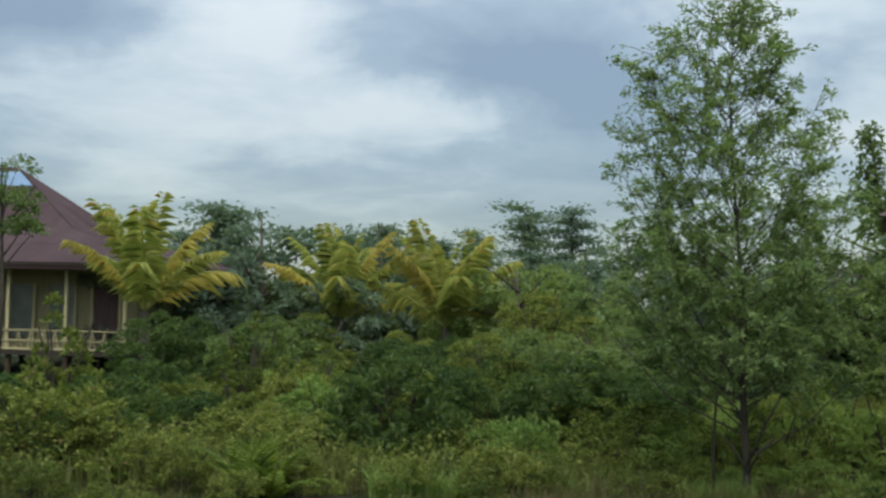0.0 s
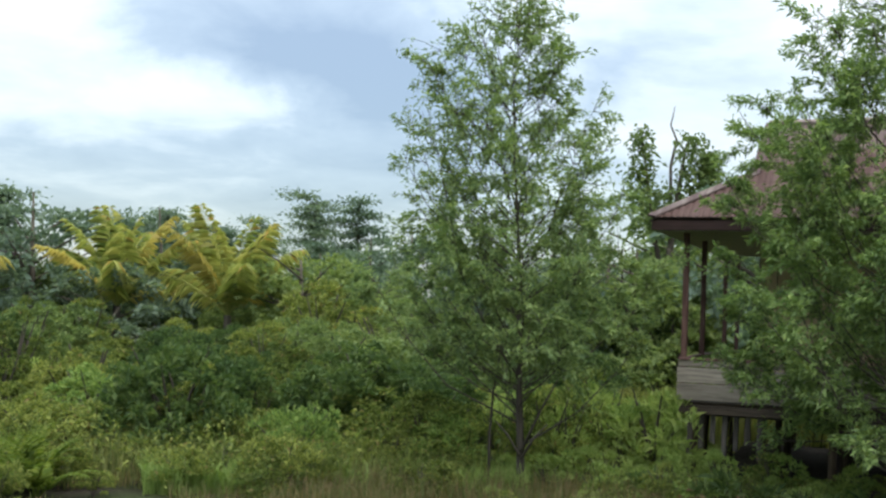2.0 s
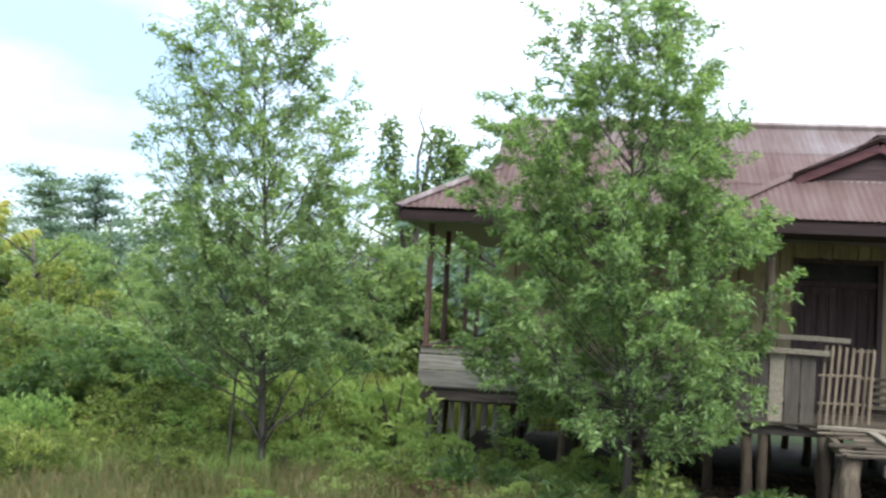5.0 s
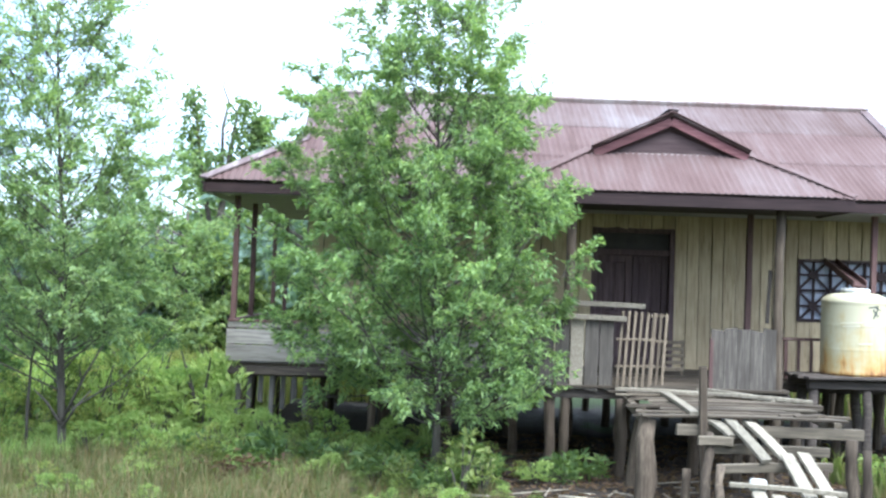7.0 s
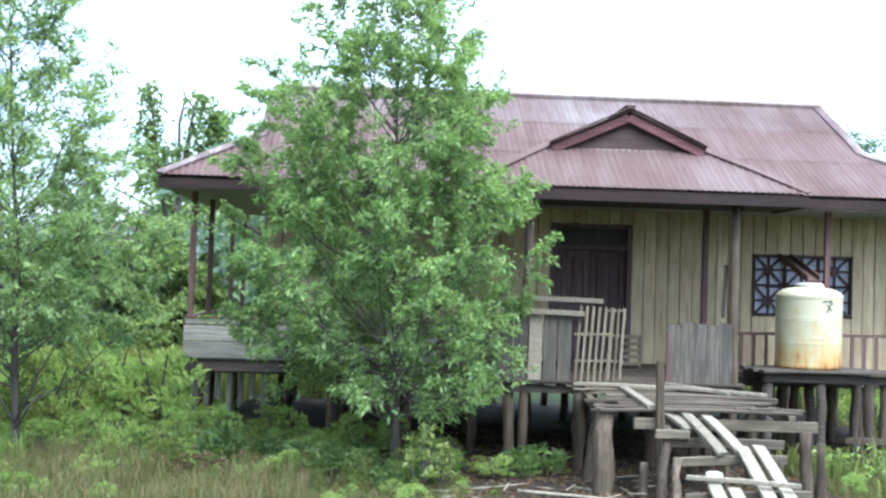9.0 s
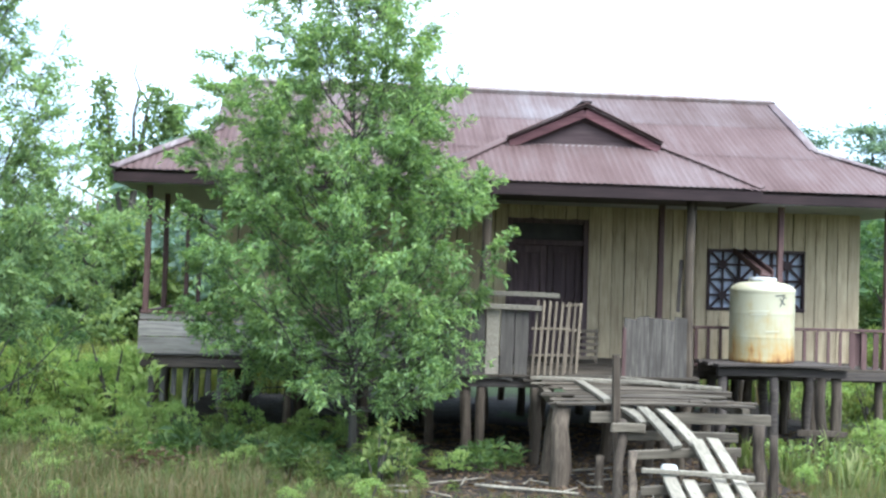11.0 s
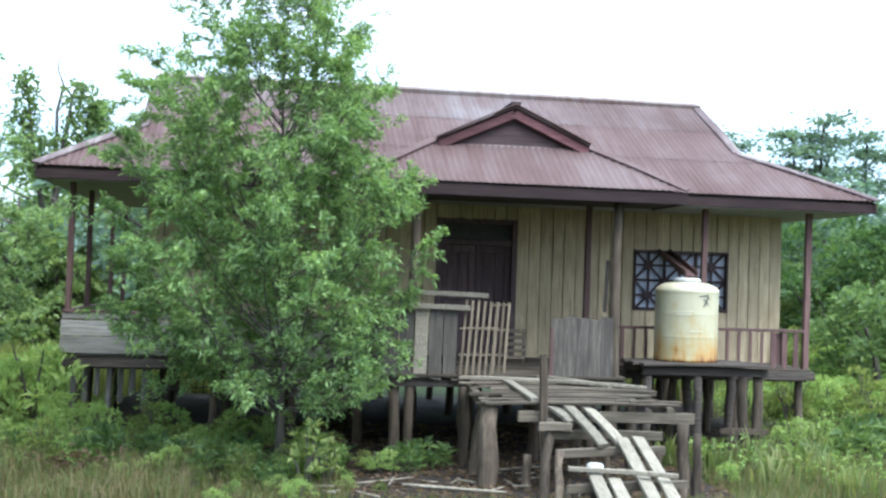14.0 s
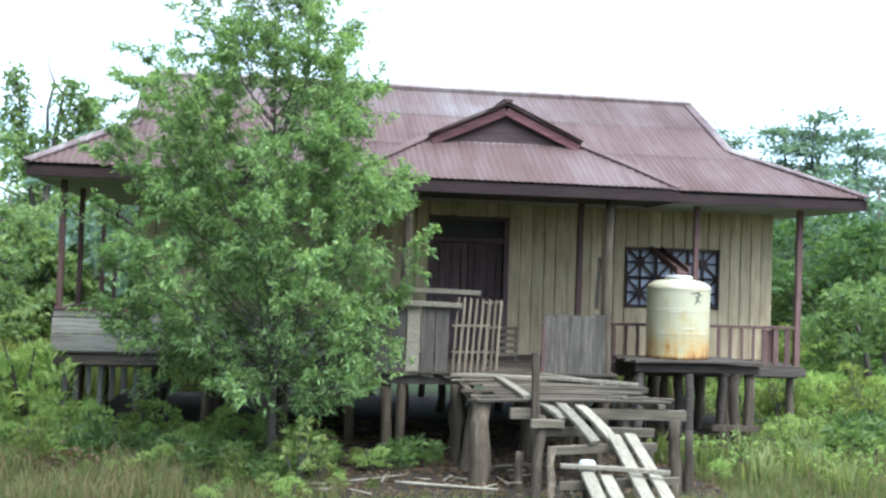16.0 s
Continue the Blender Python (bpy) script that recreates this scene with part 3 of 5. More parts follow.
    part("door_frame", board((x, WALL_Y + 0.03, DOOR[2]), (x, WALL_Y + 0.03, DOOR[3]), w, 0.12, (0, 1, 0)), M_DOOR, door)
for z, h in ((DOOR[3] - 0.04, 0.08), (3.06, 0.09)):
    part("door_frame", board((DOOR[0] + 0.08, WALL_Y + 0.04, z), (DOOR[1] - 0.08, WALL_Y + 0.04, z), 0.1, h, (0, 0, 1)), M_DOOR, door)
for k, (xa, xb) in enumerate(((DOOR[0] + 0.09, 3.345), (3.355, DOOR[1] - 0.09))):
    bm = bmesh.new()
    zc = (DOOR[2] + 3.02) / 2
    for xx in (xa + 0.05, xb - 0.05):
        box(bm, (xx, WALL_Y + 0.085, zc), (0.1, 0.035, 3.0 - DOOR[2]), None, 0.006)
    for zz in (DOOR[2] + 0.12, 2.05, 2.95):
        box(bm, ((xa + xb) / 2, WALL_Y + 0.085, zz), (xb - xa - 0.2, 0.034, 0.12), None, 0.006)
    for zz, hh in ((1.69, 0.6), (2.5, 0.78)):
        for xx in (xa + 0.185, xb - 0.185):
            box(bm, (xx, WALL_Y + 0.098, zz), (0.15, 0.02, hh), None, 0.008)
    part("door_leaf", bm, M_DOOR, door)
part("door_panel", board((DOOR[0] + 0.09, WALL_Y + 0.09, 3.26), (DOOR[1] - 0.09, WALL_Y + 0.09, 3.26), 0.03, 0.3, (0, 0, 1)), M_DARK, door)
part("door_handle", pole([(3.30, WALL_Y + 0.06, 2.1), (3.30, WALL_Y + 0.03, 2.12), (3.30, WALL_Y + 0.03, 2.22), (3.30, WALL_Y + 0.06, 2.24)], [0.008] * 4, 6), M_GREYV, door)

# lattice window: six square fields, each with a star of eight spokes
window = part("window", (lambda b_: (box(b_, ((WINDOW[0] + WINDOW[1]) / 2, WALL_Y + 0.1, (WINDOW[2] + WINDOW[3]) / 2), (WINDOW[1] - WINDOW[0], 0.02, WINDOW[3] - WINDOW[2])), b_)[1])(bmesh.new()), M_BACKING, house, "dark star lattice over pale backing")
for z in (WINDOW[2] + 0.025, WINDOW[3] - 0.025):
    part("window_frame", board((WINDOW[0], WALL_Y + 0.0, z), (WINDOW[1], WALL_Y + 0.0, z), 0.09, 0.05, (0, 0, 1)), M_LATTICE, window)
for x in (WINDOW[0] + 0.02, WINDOW[1] - 0.02):
    part("window_frame", board((x, WALL_Y + 0.0, WINDOW[2] + 0.05), (x, WALL_Y + 0.0, WINDOW[3] - 0.05), 0.04, 0.09, (0, 1, 0)), M_LATTICE, window)
cw, ch = (WINDOW[1] - WINDOW[0]) / 3, (WINDOW[3] - WINDOW[2]) / 2
for i in range(3):
    for j in range(2):
        cx, cz = WINDOW[0] + cw * (i + 0.5), WINDOW[2] + ch * (j + 0.5)
        bm = bmesh.new()
        for k in range(4):
            ang = radians(45 * k)
            half = (cw if k == 0 else ch if k == 2 else math.hypot(cw, ch)) / 2 - 0.01
            box(bm, (cx, WALL_Y + 0.03 + 0.004 * k, cz), (2 * half, 0.03, 0.038), Euler((0, ang, 0)).to_matrix())
        bmesh.ops.create_cone(bm, cap_ends=True, segments=12, radius1=0.075, radius2=0.075, depth=0.05, matrix=pose(cx, WALL_Y + 0.03, cz, 90))
        for sx in (-1, 1):
            box(bm, (cx + sx * (cw / 2 - 0.006), WALL_Y + 0.032, cz), (0.03, 0.05, ch - 0.01))
            box(bm, (cx, WALL_Y + 0.034, cz + sx * (ch / 2 - 0.006)), (cw - 0.04, 0.05, 0.03))
        part("lattice", bm, M_LATTICE, window)

# deck of planks on joists and piles
bm = bmesh.new()
for y in (16.95, 18.3, 20.4, 22.7):
    box(bm, (2.85, y, DECK - 0.13), (11.3, 0.10, 0.15))
deck = part("deck", bm, M_DARKWOOD, house, "worn grey deck planks")
for k in range(16):
    y = FRONT_Y + 0.1 + k * 0.2
    if y < WALL_Y + 0.1:
        part("deck_plank", board((-2.85, y, DECK - 0.025), (8.52, y, DECK - 0.025), 0.19, 0.045, (0, 0, 1), 0.006, 0.006, k), M_DECK, deck)
bm = bmesh.new()
box(bm, (2.85, 20.5, DECK - 0.03), (11.35, 4.5, 0.05))
part("floor", bm, M_DARKWOOD, house)
rnd = random.Random(8)
for y in (16.95, 18.3, 20.4, 22.7):
    for k in range(12):
        x = -2.65 + k * 1.0 + rnd.uniform(-0.08, 0.08)
        if y < 17 and 1.8 < x < 5.2:
            continue
        part("stilt", log((x + rnd.uniform(-0.05, 0.05), y, -0.2), (x, y, DECK - 0.2), 0.075, 0.06, k + int(y)), M_PILE, house)
part("deck_edge", board((-2.87, FRONT_Y - 0.02, DECK - 0.11), (8.55, FRONT_Y - 0.02, DECK - 0.11), 0.05, 0.13, (0, 0, 1), 0.008, 0.01, 2), M_DARKWOOD, house)
# slatted skirt under the deck's corner
for k in range(7):
    x = -2.72 + k * 0.165
    part("slat", board((x, FRONT_Y + 0.05, 0.42 + 0.1 * (k % 3)), (x + 0.01, FRONT_Y + 0.05, DECK - 0.17), 0.075, 0.03, (0, 1, 0), 0.004, 0.003, k), M_GREYV, house)
# three wide grey boards close the verandah's front
for z, h in ((1.345, 0.235), (1.585, 0.22), (1.755, 0.085)):
    part("rail_board", board((-2.88, FRONT_Y - 0.06, z), (1.5, FRONT_Y - 0.06, z - 0.01), 0.03, h, (0, 0, 1), 0.004, 0.006, int(z * 100)), M_GREY, house, "wide weathered grey board")
part("rail_cap", board((-2.88, FRONT_Y - 0.03, 1.82), (1.5, FRONT_Y - 0.03, 1.81), 0.12, 0.03, (0, 0, 1), 0.005, 0.006, 3), M_POST, house)
part("rail_cap", board((-2.85, FRONT_Y + 0.05, 1.82), (-2.85, 22.8, 1.8), 0.1, 0.03, (0, 0, 1), 0.005, 0.006, 5), M_POST, house)
# verandah posts
for x, y, w in ((-2.84, 16.88, 0.085), (-2.84, 18.6, 0.08), (-2.84, 21.2, 0.075), (-2.84, 23.0, 0.075), (0.2, 16.88, 0.085), (4.84, 16.88, 0.085), (6.72, 16.88, 0.085), (8.46, 16.9, 0.09)):
    part("post", board((x, y, DECK), (x + 0.02, y, 3.72), w, w, (0, 1, 0), 0.006, 0.008, int(x * 7)), M_POST, house, "red-brown painted post")
# low railing of upright slats
part("rail", board((4.95, FRONT_Y + 0.05, 1.79), (8.42, FRONT_Y + 0.05, 1.80), 0.05, 0.045, (0, 0, 1), 0.004, 0.004, 6), M_POST, house)
for k in range(18):
    x = 5.05 + k * 0.19
    part("baluster", board((x, FRONT_Y + 0.05, DECK), (x, FRONT_Y + 0.05, 1.77), 0.05 if k < 15 else 0.09, 0.02, (0, 1, 0), 0.003, 0.004, k), M_POST, house)
part("rail_panel", board((8.0, FRONT_Y + 0.1, 1.25), (8.0, FRONT_Y + 0.1, 1.76), 0.26, 0.02, (0, 1, 0)), M_POST, house)

# the porch: roof with a small gable, big weathered posts, floor
PX0, PX1, PY = 1.1, 5.72, 15.0
porch_roof = plate([(PX0 + 0.05, PY + 0.05, 3.72), (PX1 - 0.05, PY + 0.05, 3.72), (4.56, 16.1, 4.37), (2.30, 16.1, 4.37)], 0.04, M_DARKWOOD, "porch_roof", house, "corrugated porch roof with small gable")
es = Vector((0, 1.1, 0.66))
sheets(porch_roof, M_ROOF, (PX0, PY, 3.74), (1, 0, 0), es, PX1 - PX0, es.length, lambda u: 0.0, lambda u: es.length * min(1.0, u / 1.2, (PX1 - PX0 - u) / 1.16), 1.4, seed=9)
for xa, xt in ((PX0, 2.30), (PX1, 4.56)):
    plate([(xa, PY, 3.73), (xt, 16.1, 4.40), (xt, 17.4, 4.42), (xa, 17.0, 4.2)] if xa == PX1 else [(xa, 17.0, 4.2), (xt, 17.4, 4.42), (xt, 16.1, 4.40), (xa, PY, 3.73)], 0.03, M_ROOF, "side_roof", house)
    part("ridge_cap", board((xa, PY, 3.79), (xt, 16.1, 4.46), 0.13, 0.025, (0, -0.5, 1), 0.006, 0.012, 3), M_ROOF, house)
part("fascia_board", board((PX0, PY + 0.02, 3.66), (PX1, PY + 0.02, 3.66), 0.03, 0.16, (0, 0, 1)), M_TRIM, house)
part("fascia_board", board((PX1 - 0.02, PY + 0.04, 3.66), (PX1 - 0.02, 16.4, 3.66), 0.03, 0.16, (0, 0, 1)), M_TRIM, house)
plate([(PX0 + 0.05, PY + 0.05, 3.62), (PX1 - 0.05, PY + 0.05, 3.62), (PX1 - 0.05, 16.4, 3.62), (PX0 + 0.05, 16.4, 3.62)], 0.02, M_DARKWOOD, "soffit", house)
GX, GY, GZ, GB, GH = 3.44, 15.98, 4.93, 4.42, 1.13
bm = bmesh.new()
front = [bm.verts.new(p) for p in ((GX - GH + 0.16, GY + 0.08, GB - 0.02), (GX + GH - 0.16, GY + 0.08, GB - 0.02), (GX, GY + 0.08, GZ - 0.06))]
rear = [bm.verts.new(v.co + Vector((0, 0.05, 0))) for v in front]
bm.faces.new(front)
bm.faces.new(rear[::-1])
for k in range(3):
    bm.faces.new((front[k - 1], rear[k - 1], rear[k], front[k]))
bmesh.ops.recalc_face_normals(bm, faces=bm.faces)
gable = part("gable", bm, M_FIELD, house, "small maroon boarded gable")
for sx in (-1, 1):
    a, d = Vector((GX + sx * GH, GY, GB + 0.0)), Vector((GX, GY, GZ))
    drop = Vector((-sx * 0.06, 0, -0.11))
    part("bargeboard", board(a + drop * 0.6 + Vector((0, 0.0, 0.02)), d + drop * 0.6 * Vector((0, 0, 1)), 0.03, 0.12, (0, 0, 1), 0.005), M_BARGE, house, "faded red bargeboard")
    part("bargeboard", board(a + Vector((-sx * 0.22, 0.05, -0.02)), d + Vector((0, 0.05, -0.15)), 0.02, 0.05, (0, 0, 1), 0.004), M_TRIM, house)
    plate([tuple(a + Vector((0, -0.04, 0.05))), tuple(d + Vector((0, -0.04, 0.05))), (GX, 18.5, GZ + 0.05), (GX + sx * GH, 17.45, GB + 0.06)][::sx], 0.03, M_ROOF, "gable_roof", house)
    part("ridge_cap", board(a + Vector((0, -0.05, 0.06)), d + Vector((0, -0.05, 0.07)), 0.09, 0.018, (0, 0, 1), 0.004, 0.004, 3), M_ROOF, house)
part("ridge_cap", board((GX, GY - 0.08, GZ + 0.085), (GX, 18.4, GZ + 0.085), 0.16, 0.03, (0, 0, 1), 0.01), M_TRIM, house)
part("flashing", board((GX - GH + 0.05, GY + 0.12, GB - 0.01), (GX + GH - 0.05, GY + 0.12, GB - 0.01), 0.12, 0.02, (0, -0.6, 1), 0.006, 0.015, 4), M_RIDGE, house, "grey metal flashing")
for x, y, r in ((4.82, 15.36, 0.075), (1.95, 15.36, 0.07)):
    part("post", log((x, y, -0.15), (x + 0.02, y, 3.62), r, r * 0.9, int(x)), M_PILE, house, "thick weathered grey post")
bm = bmesh.new()
for y in (15.35, 16.1):
    box(bm, (3.3, y, 1.03), (3.4, 0.1, 0.12))
porch = part("porch_floor", bm, M_DARKWOOD, house)
for k in range(8):
    part("deck_plank", board((1.55, 15.3 + k * 0.195, 1.13 + 0.003 * (k % 3)), (4.98, 15.3 + k * 0.195, 1.13), 0.185, 0.04, (0, 0, 1), 0.006, 0.008, k + 20), M_DECK, porch)
rnd = random.Random(5)
for k, x in enumerate((1.75, 2.7, 3.7, 4.5)):
    part("stilt", log((x + rnd.uniform(-0.05, 0.05), 15.4, -0.2), (x, 15.4, 0.98), 0.085, 0.07, k), M_PILE, house)
# plank screens on both sides of the porch's entrance
for k in range(7):
    x = 1.27 + k * 0.2
    part("screen_board", board((x, 15.24, 1.1 - 0.02 * (k % 2)), (x + 0.01, 15.24, 2.03), 0.185, 0.025, (0, 1, 0), 0.004, 0.004, k + 3), M_PALE if k == 4 else M_SCREEN, house, "grey upright screen board")
part("screen_rail", board((1.15, 15.2, 2.07), (2.72, 15.2, 2.055), 0.08, 0.07, (0, 0, 1), 0.006, 0.01, 4), M_PALE, house)
part("screen_rail", board((1.9, 15.75, 2.24), (3.08, 15.75, 2.225), 0.07, 0.07, (0, 0, 1), 0.006, 0.008, 9), M_PALE, house)
for k in range(5):
    x = 3.99 + k * 0.178
    part("screen_board", board((x, 15.28, 1.06 + 0.015 * (k % 2)), (x, 15.28, 1.95 + 0.015 * ((k * 2) % 3)), 0.177, 0.02, (0, 1, 0), 0.002, 0.002, k + 13), M_SCREEN, house, "grey upright screen board")
part("screen_post", board((3.9, 15.25, 1.0), (3.9, 15.25, 1.82), 0.05, 0.04, (0, 1, 0), 0.004, 0.004, 2), M_POST, house)
part("hanging_slat", board((4.70, 15.42, 2.05), (4.73, 15.42, 2.78), 0.05, 0.02, (0, 1, 0), 0.004, 0.006, 3), M_DARKWOOD, house, "dark loose slat hanging by the post")

# ---------------------------------------------------------------- slatted gate, step rack, tank, walkway
gate = thing("slatted_gate", (2.75, 15.3, 1.15), "leaning gate of thin brown wooden slats on porch", "gate")
for k in range(6):
    x = 2.62 + k * 0.085
    part("slat", board((x, 15.2, 1.15), (x + 0.075, 15.24, 2.17 - 0.005 * k), 0.034, 0.022, (0, 1, 0), 0.003, 0.004, k), M_BAMBOO, gate)
for z in (1.42, 1.78):
    part("crosspiece", board((2.6, 15.225, z), (3.14, 15.225, z + 0.01), 0.02, 0.03, (0, 0, 1), 0.003), M_BAMBOO, gate)
gate_b = thing("slatted_gate", (3.2, 15.6, 1.15), "narrow brown slatted panel behind the gate", "gate")
for k in range(3):
    x = 3.13 + k * 0.08
    part("slat", board((x, 15.5, 1.15), (x + 0.06, 15.52, 2.14), 0.036, 0.022, (0, 1, 0), 0.003, 0.004, k), M_BAMBOO, gate_b)
for z in (1.4, 1.75, 2.1):
    part("crosspiece", board((3.12, 15.53, z), (3.36, 15.53, z + 0.01), 0.02, 0.03, (0, 0, 1), 0.003), M_BAMBOO, gate_b)
rack = thing("step_rack", (3.75, 16.7, DECK), "low rack of pale wooden slats beside the door", "rack")
for x in (3.6, 3.9):
    part("upright", board((x, 16.95, DECK), (x, 16.95, 1.72), 0.04, 0.04, (0, 1, 0)), M_BAMBOO, rack)
for k in range(5):
    part("slat", board((3.58, 16.92, 1.28 + k * 0.1), (3.92, 16.92, 1.285 + k * 0.1), 0.03, 0.05, (0, 0, 1), 0.004, 0.004, k), M_BAMBOO, rack)

# platform that carries the tank
stand = thing("tank_stand", (6.3, 16.2, 0), "dark damp timber platform carrying the water tank", "platform")
for k in range(5):
    y = 15.72 + k * 0.215
    part("plank", board((5.36 - 0.07 * (k % 2), y, 1.305), (7.32 - 0.11 * (k % 3), y + 0.01, 1.305), 0.2 - 0.02 * (k % 2), 0.04, (0.01 * (k % 2), 0.03, 1), 0.006, 0.012, k), M_DARKWOOD, stand)
for y in (15.78, 16.6):
    part("beam", board((5.4, y, 1.21), (7.3, y, 1.2), 0.1, 0.12, (0, 0, 1), 0.008, 0.01, 4), M_DARKWOOD, stand)
for k, (x, y) in enumerate(((5.5, 15.8), (6.25, 15.8), (6.95, 15.8), (7.22, 15.85), (5.6, 16.6), (6.4, 16.6), (7.1, 16.6))):
    part("stilt", log((x + 0.03 * (k % 3 - 1), y, -0.2), (x, y, 1.15), 0.085 if k in (2, 3) else 0.065, 0.07, k + 40), M_PILE if k in (2, 3) else M_DARKWOOD, stand)
part("brace", board((6.6, 15.7, 0.36), (7.3, 15.7, 0.34), 0.03, 0.09, (0, 0, 1), 0.005, 0.008, 2), M_PILE, stand)


def lathe(profile, sides=48):
    bm = bmesh.new()
    rings = [[bm.verts.new((r * math.cos(6.2832 * k / sides), r * math.sin(6.2832 * k / sides), z)) for k in range(sides)] for r, z in profile]
    for a, d in zip(rings, rings[1:]):
        for k in range(sides):
            f = bm.faces.new((a[k], a[(k + 1) % sides], d[(k + 1) % sides], d[k]))
            f.smooth = True
    bm.faces.new(rings[0][::-1])
    bm.faces.new(rings[-1])
    return bm


TANK = Vector((6.22, 16.24, 1.327))
tank = thing("water_tank", TANK, "yellowed plastic water tank with rust-brown stained foot", "water tank")
body = part("body", lathe([(0.44, 0.0), (0.468, 0.02), (0.472, 0.05), (0.466, 0.09), (0.466, 0.11), (0.467, 0.345), (0.4675, 0.362), (0.471, 0.38), (0.4675, 0.398), (0.467, 0.415), (0.467, 0.685), (0.4675, 0.702), (0.471, 0.72), (0.4675, 0.738), (0.467, 0.755), (0.467, 1.0), (0.468, 1.02), (0.476, 1.045), (0.47, 1.075), (0.43, 1.12), (0.33, 1.165), (0.20, 1.185), (0.195, 1.20)]), M_TANK, tank)
body.matrix_parent_inverse, body.matrix_basis = Matrix.Identity(4), Matrix.Identity(4)
lid = part("lid", lathe([(0.20, 1.185), (0.205, 1.20), (0.205, 1.225), (0.19, 1.245), (0.10, 1.252)], 32), M_WHITE, tank, "pale round screw lid")
lid.matrix_parent_inverse = Matrix.Identity(4)


def on_tank(ang, z, w, h, tilt, mat, name):
    bm = bmesh.new()
    r = 0.4745
    n = 6
    rows = []
    c, s = math.cos(radians(tilt)), math.sin(radians(tilt))
    for i in range(n + 1):
        row = []
        for j in (-0.5, 0.5):
            a, d = (i / n - 0.5) * w, j * h
            u, v = a * c - d * s, a * s + d * c
            th = radians(ang) + u / r
            row.append(bm.verts.new((r * math.sin(th), -r * math.cos(th), z + v)))
        rows.append(row)
    for a, d in zip(rows, rows[1:]):
        bm.faces.new((a[0], d[0], d[1], a[1]))
    o = part(name, bm, mat, tank)
    o.matrix_parent_inverse = Matrix.Identity(4)


on_tank(15, 0.90, 0.17, 0.02, 62, M_MARK, "scribble")
on_tank(15, 0.90, 0.13, 0.018, -48, M_MARK, "scribble")
on_tank(11, 0.99, 0.16, 0.016, 8, M_MARK, "scribble")
on_tank(19, 0.97, 0.10, 0.014, -25, M_MARK, "scribble")
for z, w in ((0.76, 0.30), (0.71, 0.24)):
    on_tank(-26, z, w, 0.02, 2, M_PRINT, "faded_print")
on_tank(-2, 0.47, 0.2, 0.022, 2, M_PRINT, "faded_print")

chute = thing("rain_chute", (6.2, 16.6, 2.5), "red-brown wooden rain chute resting on the tank", "chute")
part("trough", board((6.32, 16.32, 2.60), (6.55, WALL_Y - 0.03, 2.98), 0.17, 0.03, (0, -0.3, 1), 0.004, 0.0, 1), M_POST, chute)
for s in (-0.09, 0.09):
    part("side_board", board((6.32 + s, 16.32, 2.635), (6.55 + s, WALL_Y - 0.03, 3.015), 0.02, 0.11, (0, 0, 1), 0.003), M_POST, chute)

# walkway of loose planks stepping down from the porch
walkway = thing("plank_walkway", (3.8, 13.5, 0), "rickety walkway of bleached planks on rough piles", "walkway")
rnd = random.Random(21)
for k in range(21):
    y = 12.99 + k * 0.106
    x0, x1 = 2.6 + rnd.uniform(-0.14, 0.35), 4.98 - 0.009 * k + rnd.uniform(-0.6, 0.15)
    lift = 1.0 + 0.0035 * k
    part("plank", board((x0, y + rnd.uniform(-0.04, 0.04), lift + rnd.uniform(0, 0.03)), (x1, y + rnd.uniform(-0.07, 0.07), lift + rnd.uniform(0, 0.025)), rnd.uniform(0.055, 0.12), rnd.uniform(0.018, 0.034), (rnd.uniform(-0.1, 0.1), rnd.uniform(-0.16, 0.16), 1), 0.004, 0.02, k), M_BEAM if k % 5 == 2 else M_DECK, walkway)
for k in range(5):
    x, y = rnd.uniform(3.9, 4.9), rnd.uniform(12.96, 13.1)
    part("offcut", board((x, y, 1.04), (x + rnd.uniform(0.12, 0.3), y + rnd.uniform(-0.05, 0.08), 1.05), 0.09, 0.05, (0, 0, 1), 0.006, 0.0, k), M_DECK, walkway)
for n, (a, d, w) in enumerate((((3.17, 14.75, 1.12), (3.14, 12.95, 1.06), 0.11), ((3.75, 15.25, 1.14), (4.5, 14.4, 1.1), 0.13), ((3.3, 14.95, 1.13), (4.95, 14.3, 1.1), 0.1), ((2.62, 15.15, 1.12), (3.75, 14.75, 1.12), 0.12),
                               ((3.33, 13.0, 0.985), (3.52, 12.68, 0.84), 0.15), ((3.54, 12.93, 0.985), (3.73, 12.12, 0.66), 0.13), ((3.77, 13.02, 0.985), (3.95, 12.18, 0.68), 0.13),
                               ((3.98, 12.26, 0.72), (3.64, 9.6, 0.18), 0.135), ((4.18, 12.32, 0.72), (3.86, 9.6, 0.18), 0.13),
                               ((3.33, 11.09, 0.5), (3.2, 9.5, 0.05), 0.14), ((3.51, 11.05, 0.48), (3.42, 9.5, 0.05), 0.13))):
    part("plank", board(a, d, w, 0.045, (0, 0, 1), 0.006, 0.012, n + 60), M_PALE, walkway, "sun-bleached plank")
part("loose_batten", board((3.07, 11.17, 0.565), (4.12, 10.88, 0.545), 0.055, 0.045, (0, 0, 1), 0.005, 0.008, 4), M_PALE, walkway, "pale loose batten laid across")
for n, (a, d, w, h) in enumerate((((2.94, 12.98, 0.87), (5.1, 12.98, 0.86), 0.06, 0.13), ((3.26, 12.68, 0.70), (4.6, 12.7, 0.69), 0.05, 0.11), ((2.62, 13.1, 0.92), (2.75, 15.2, 0.98), 0.09, 0.11), ((4.85, 13.1, 0.92), (4.85, 15.2, 0.98), 0.09, 0.11),
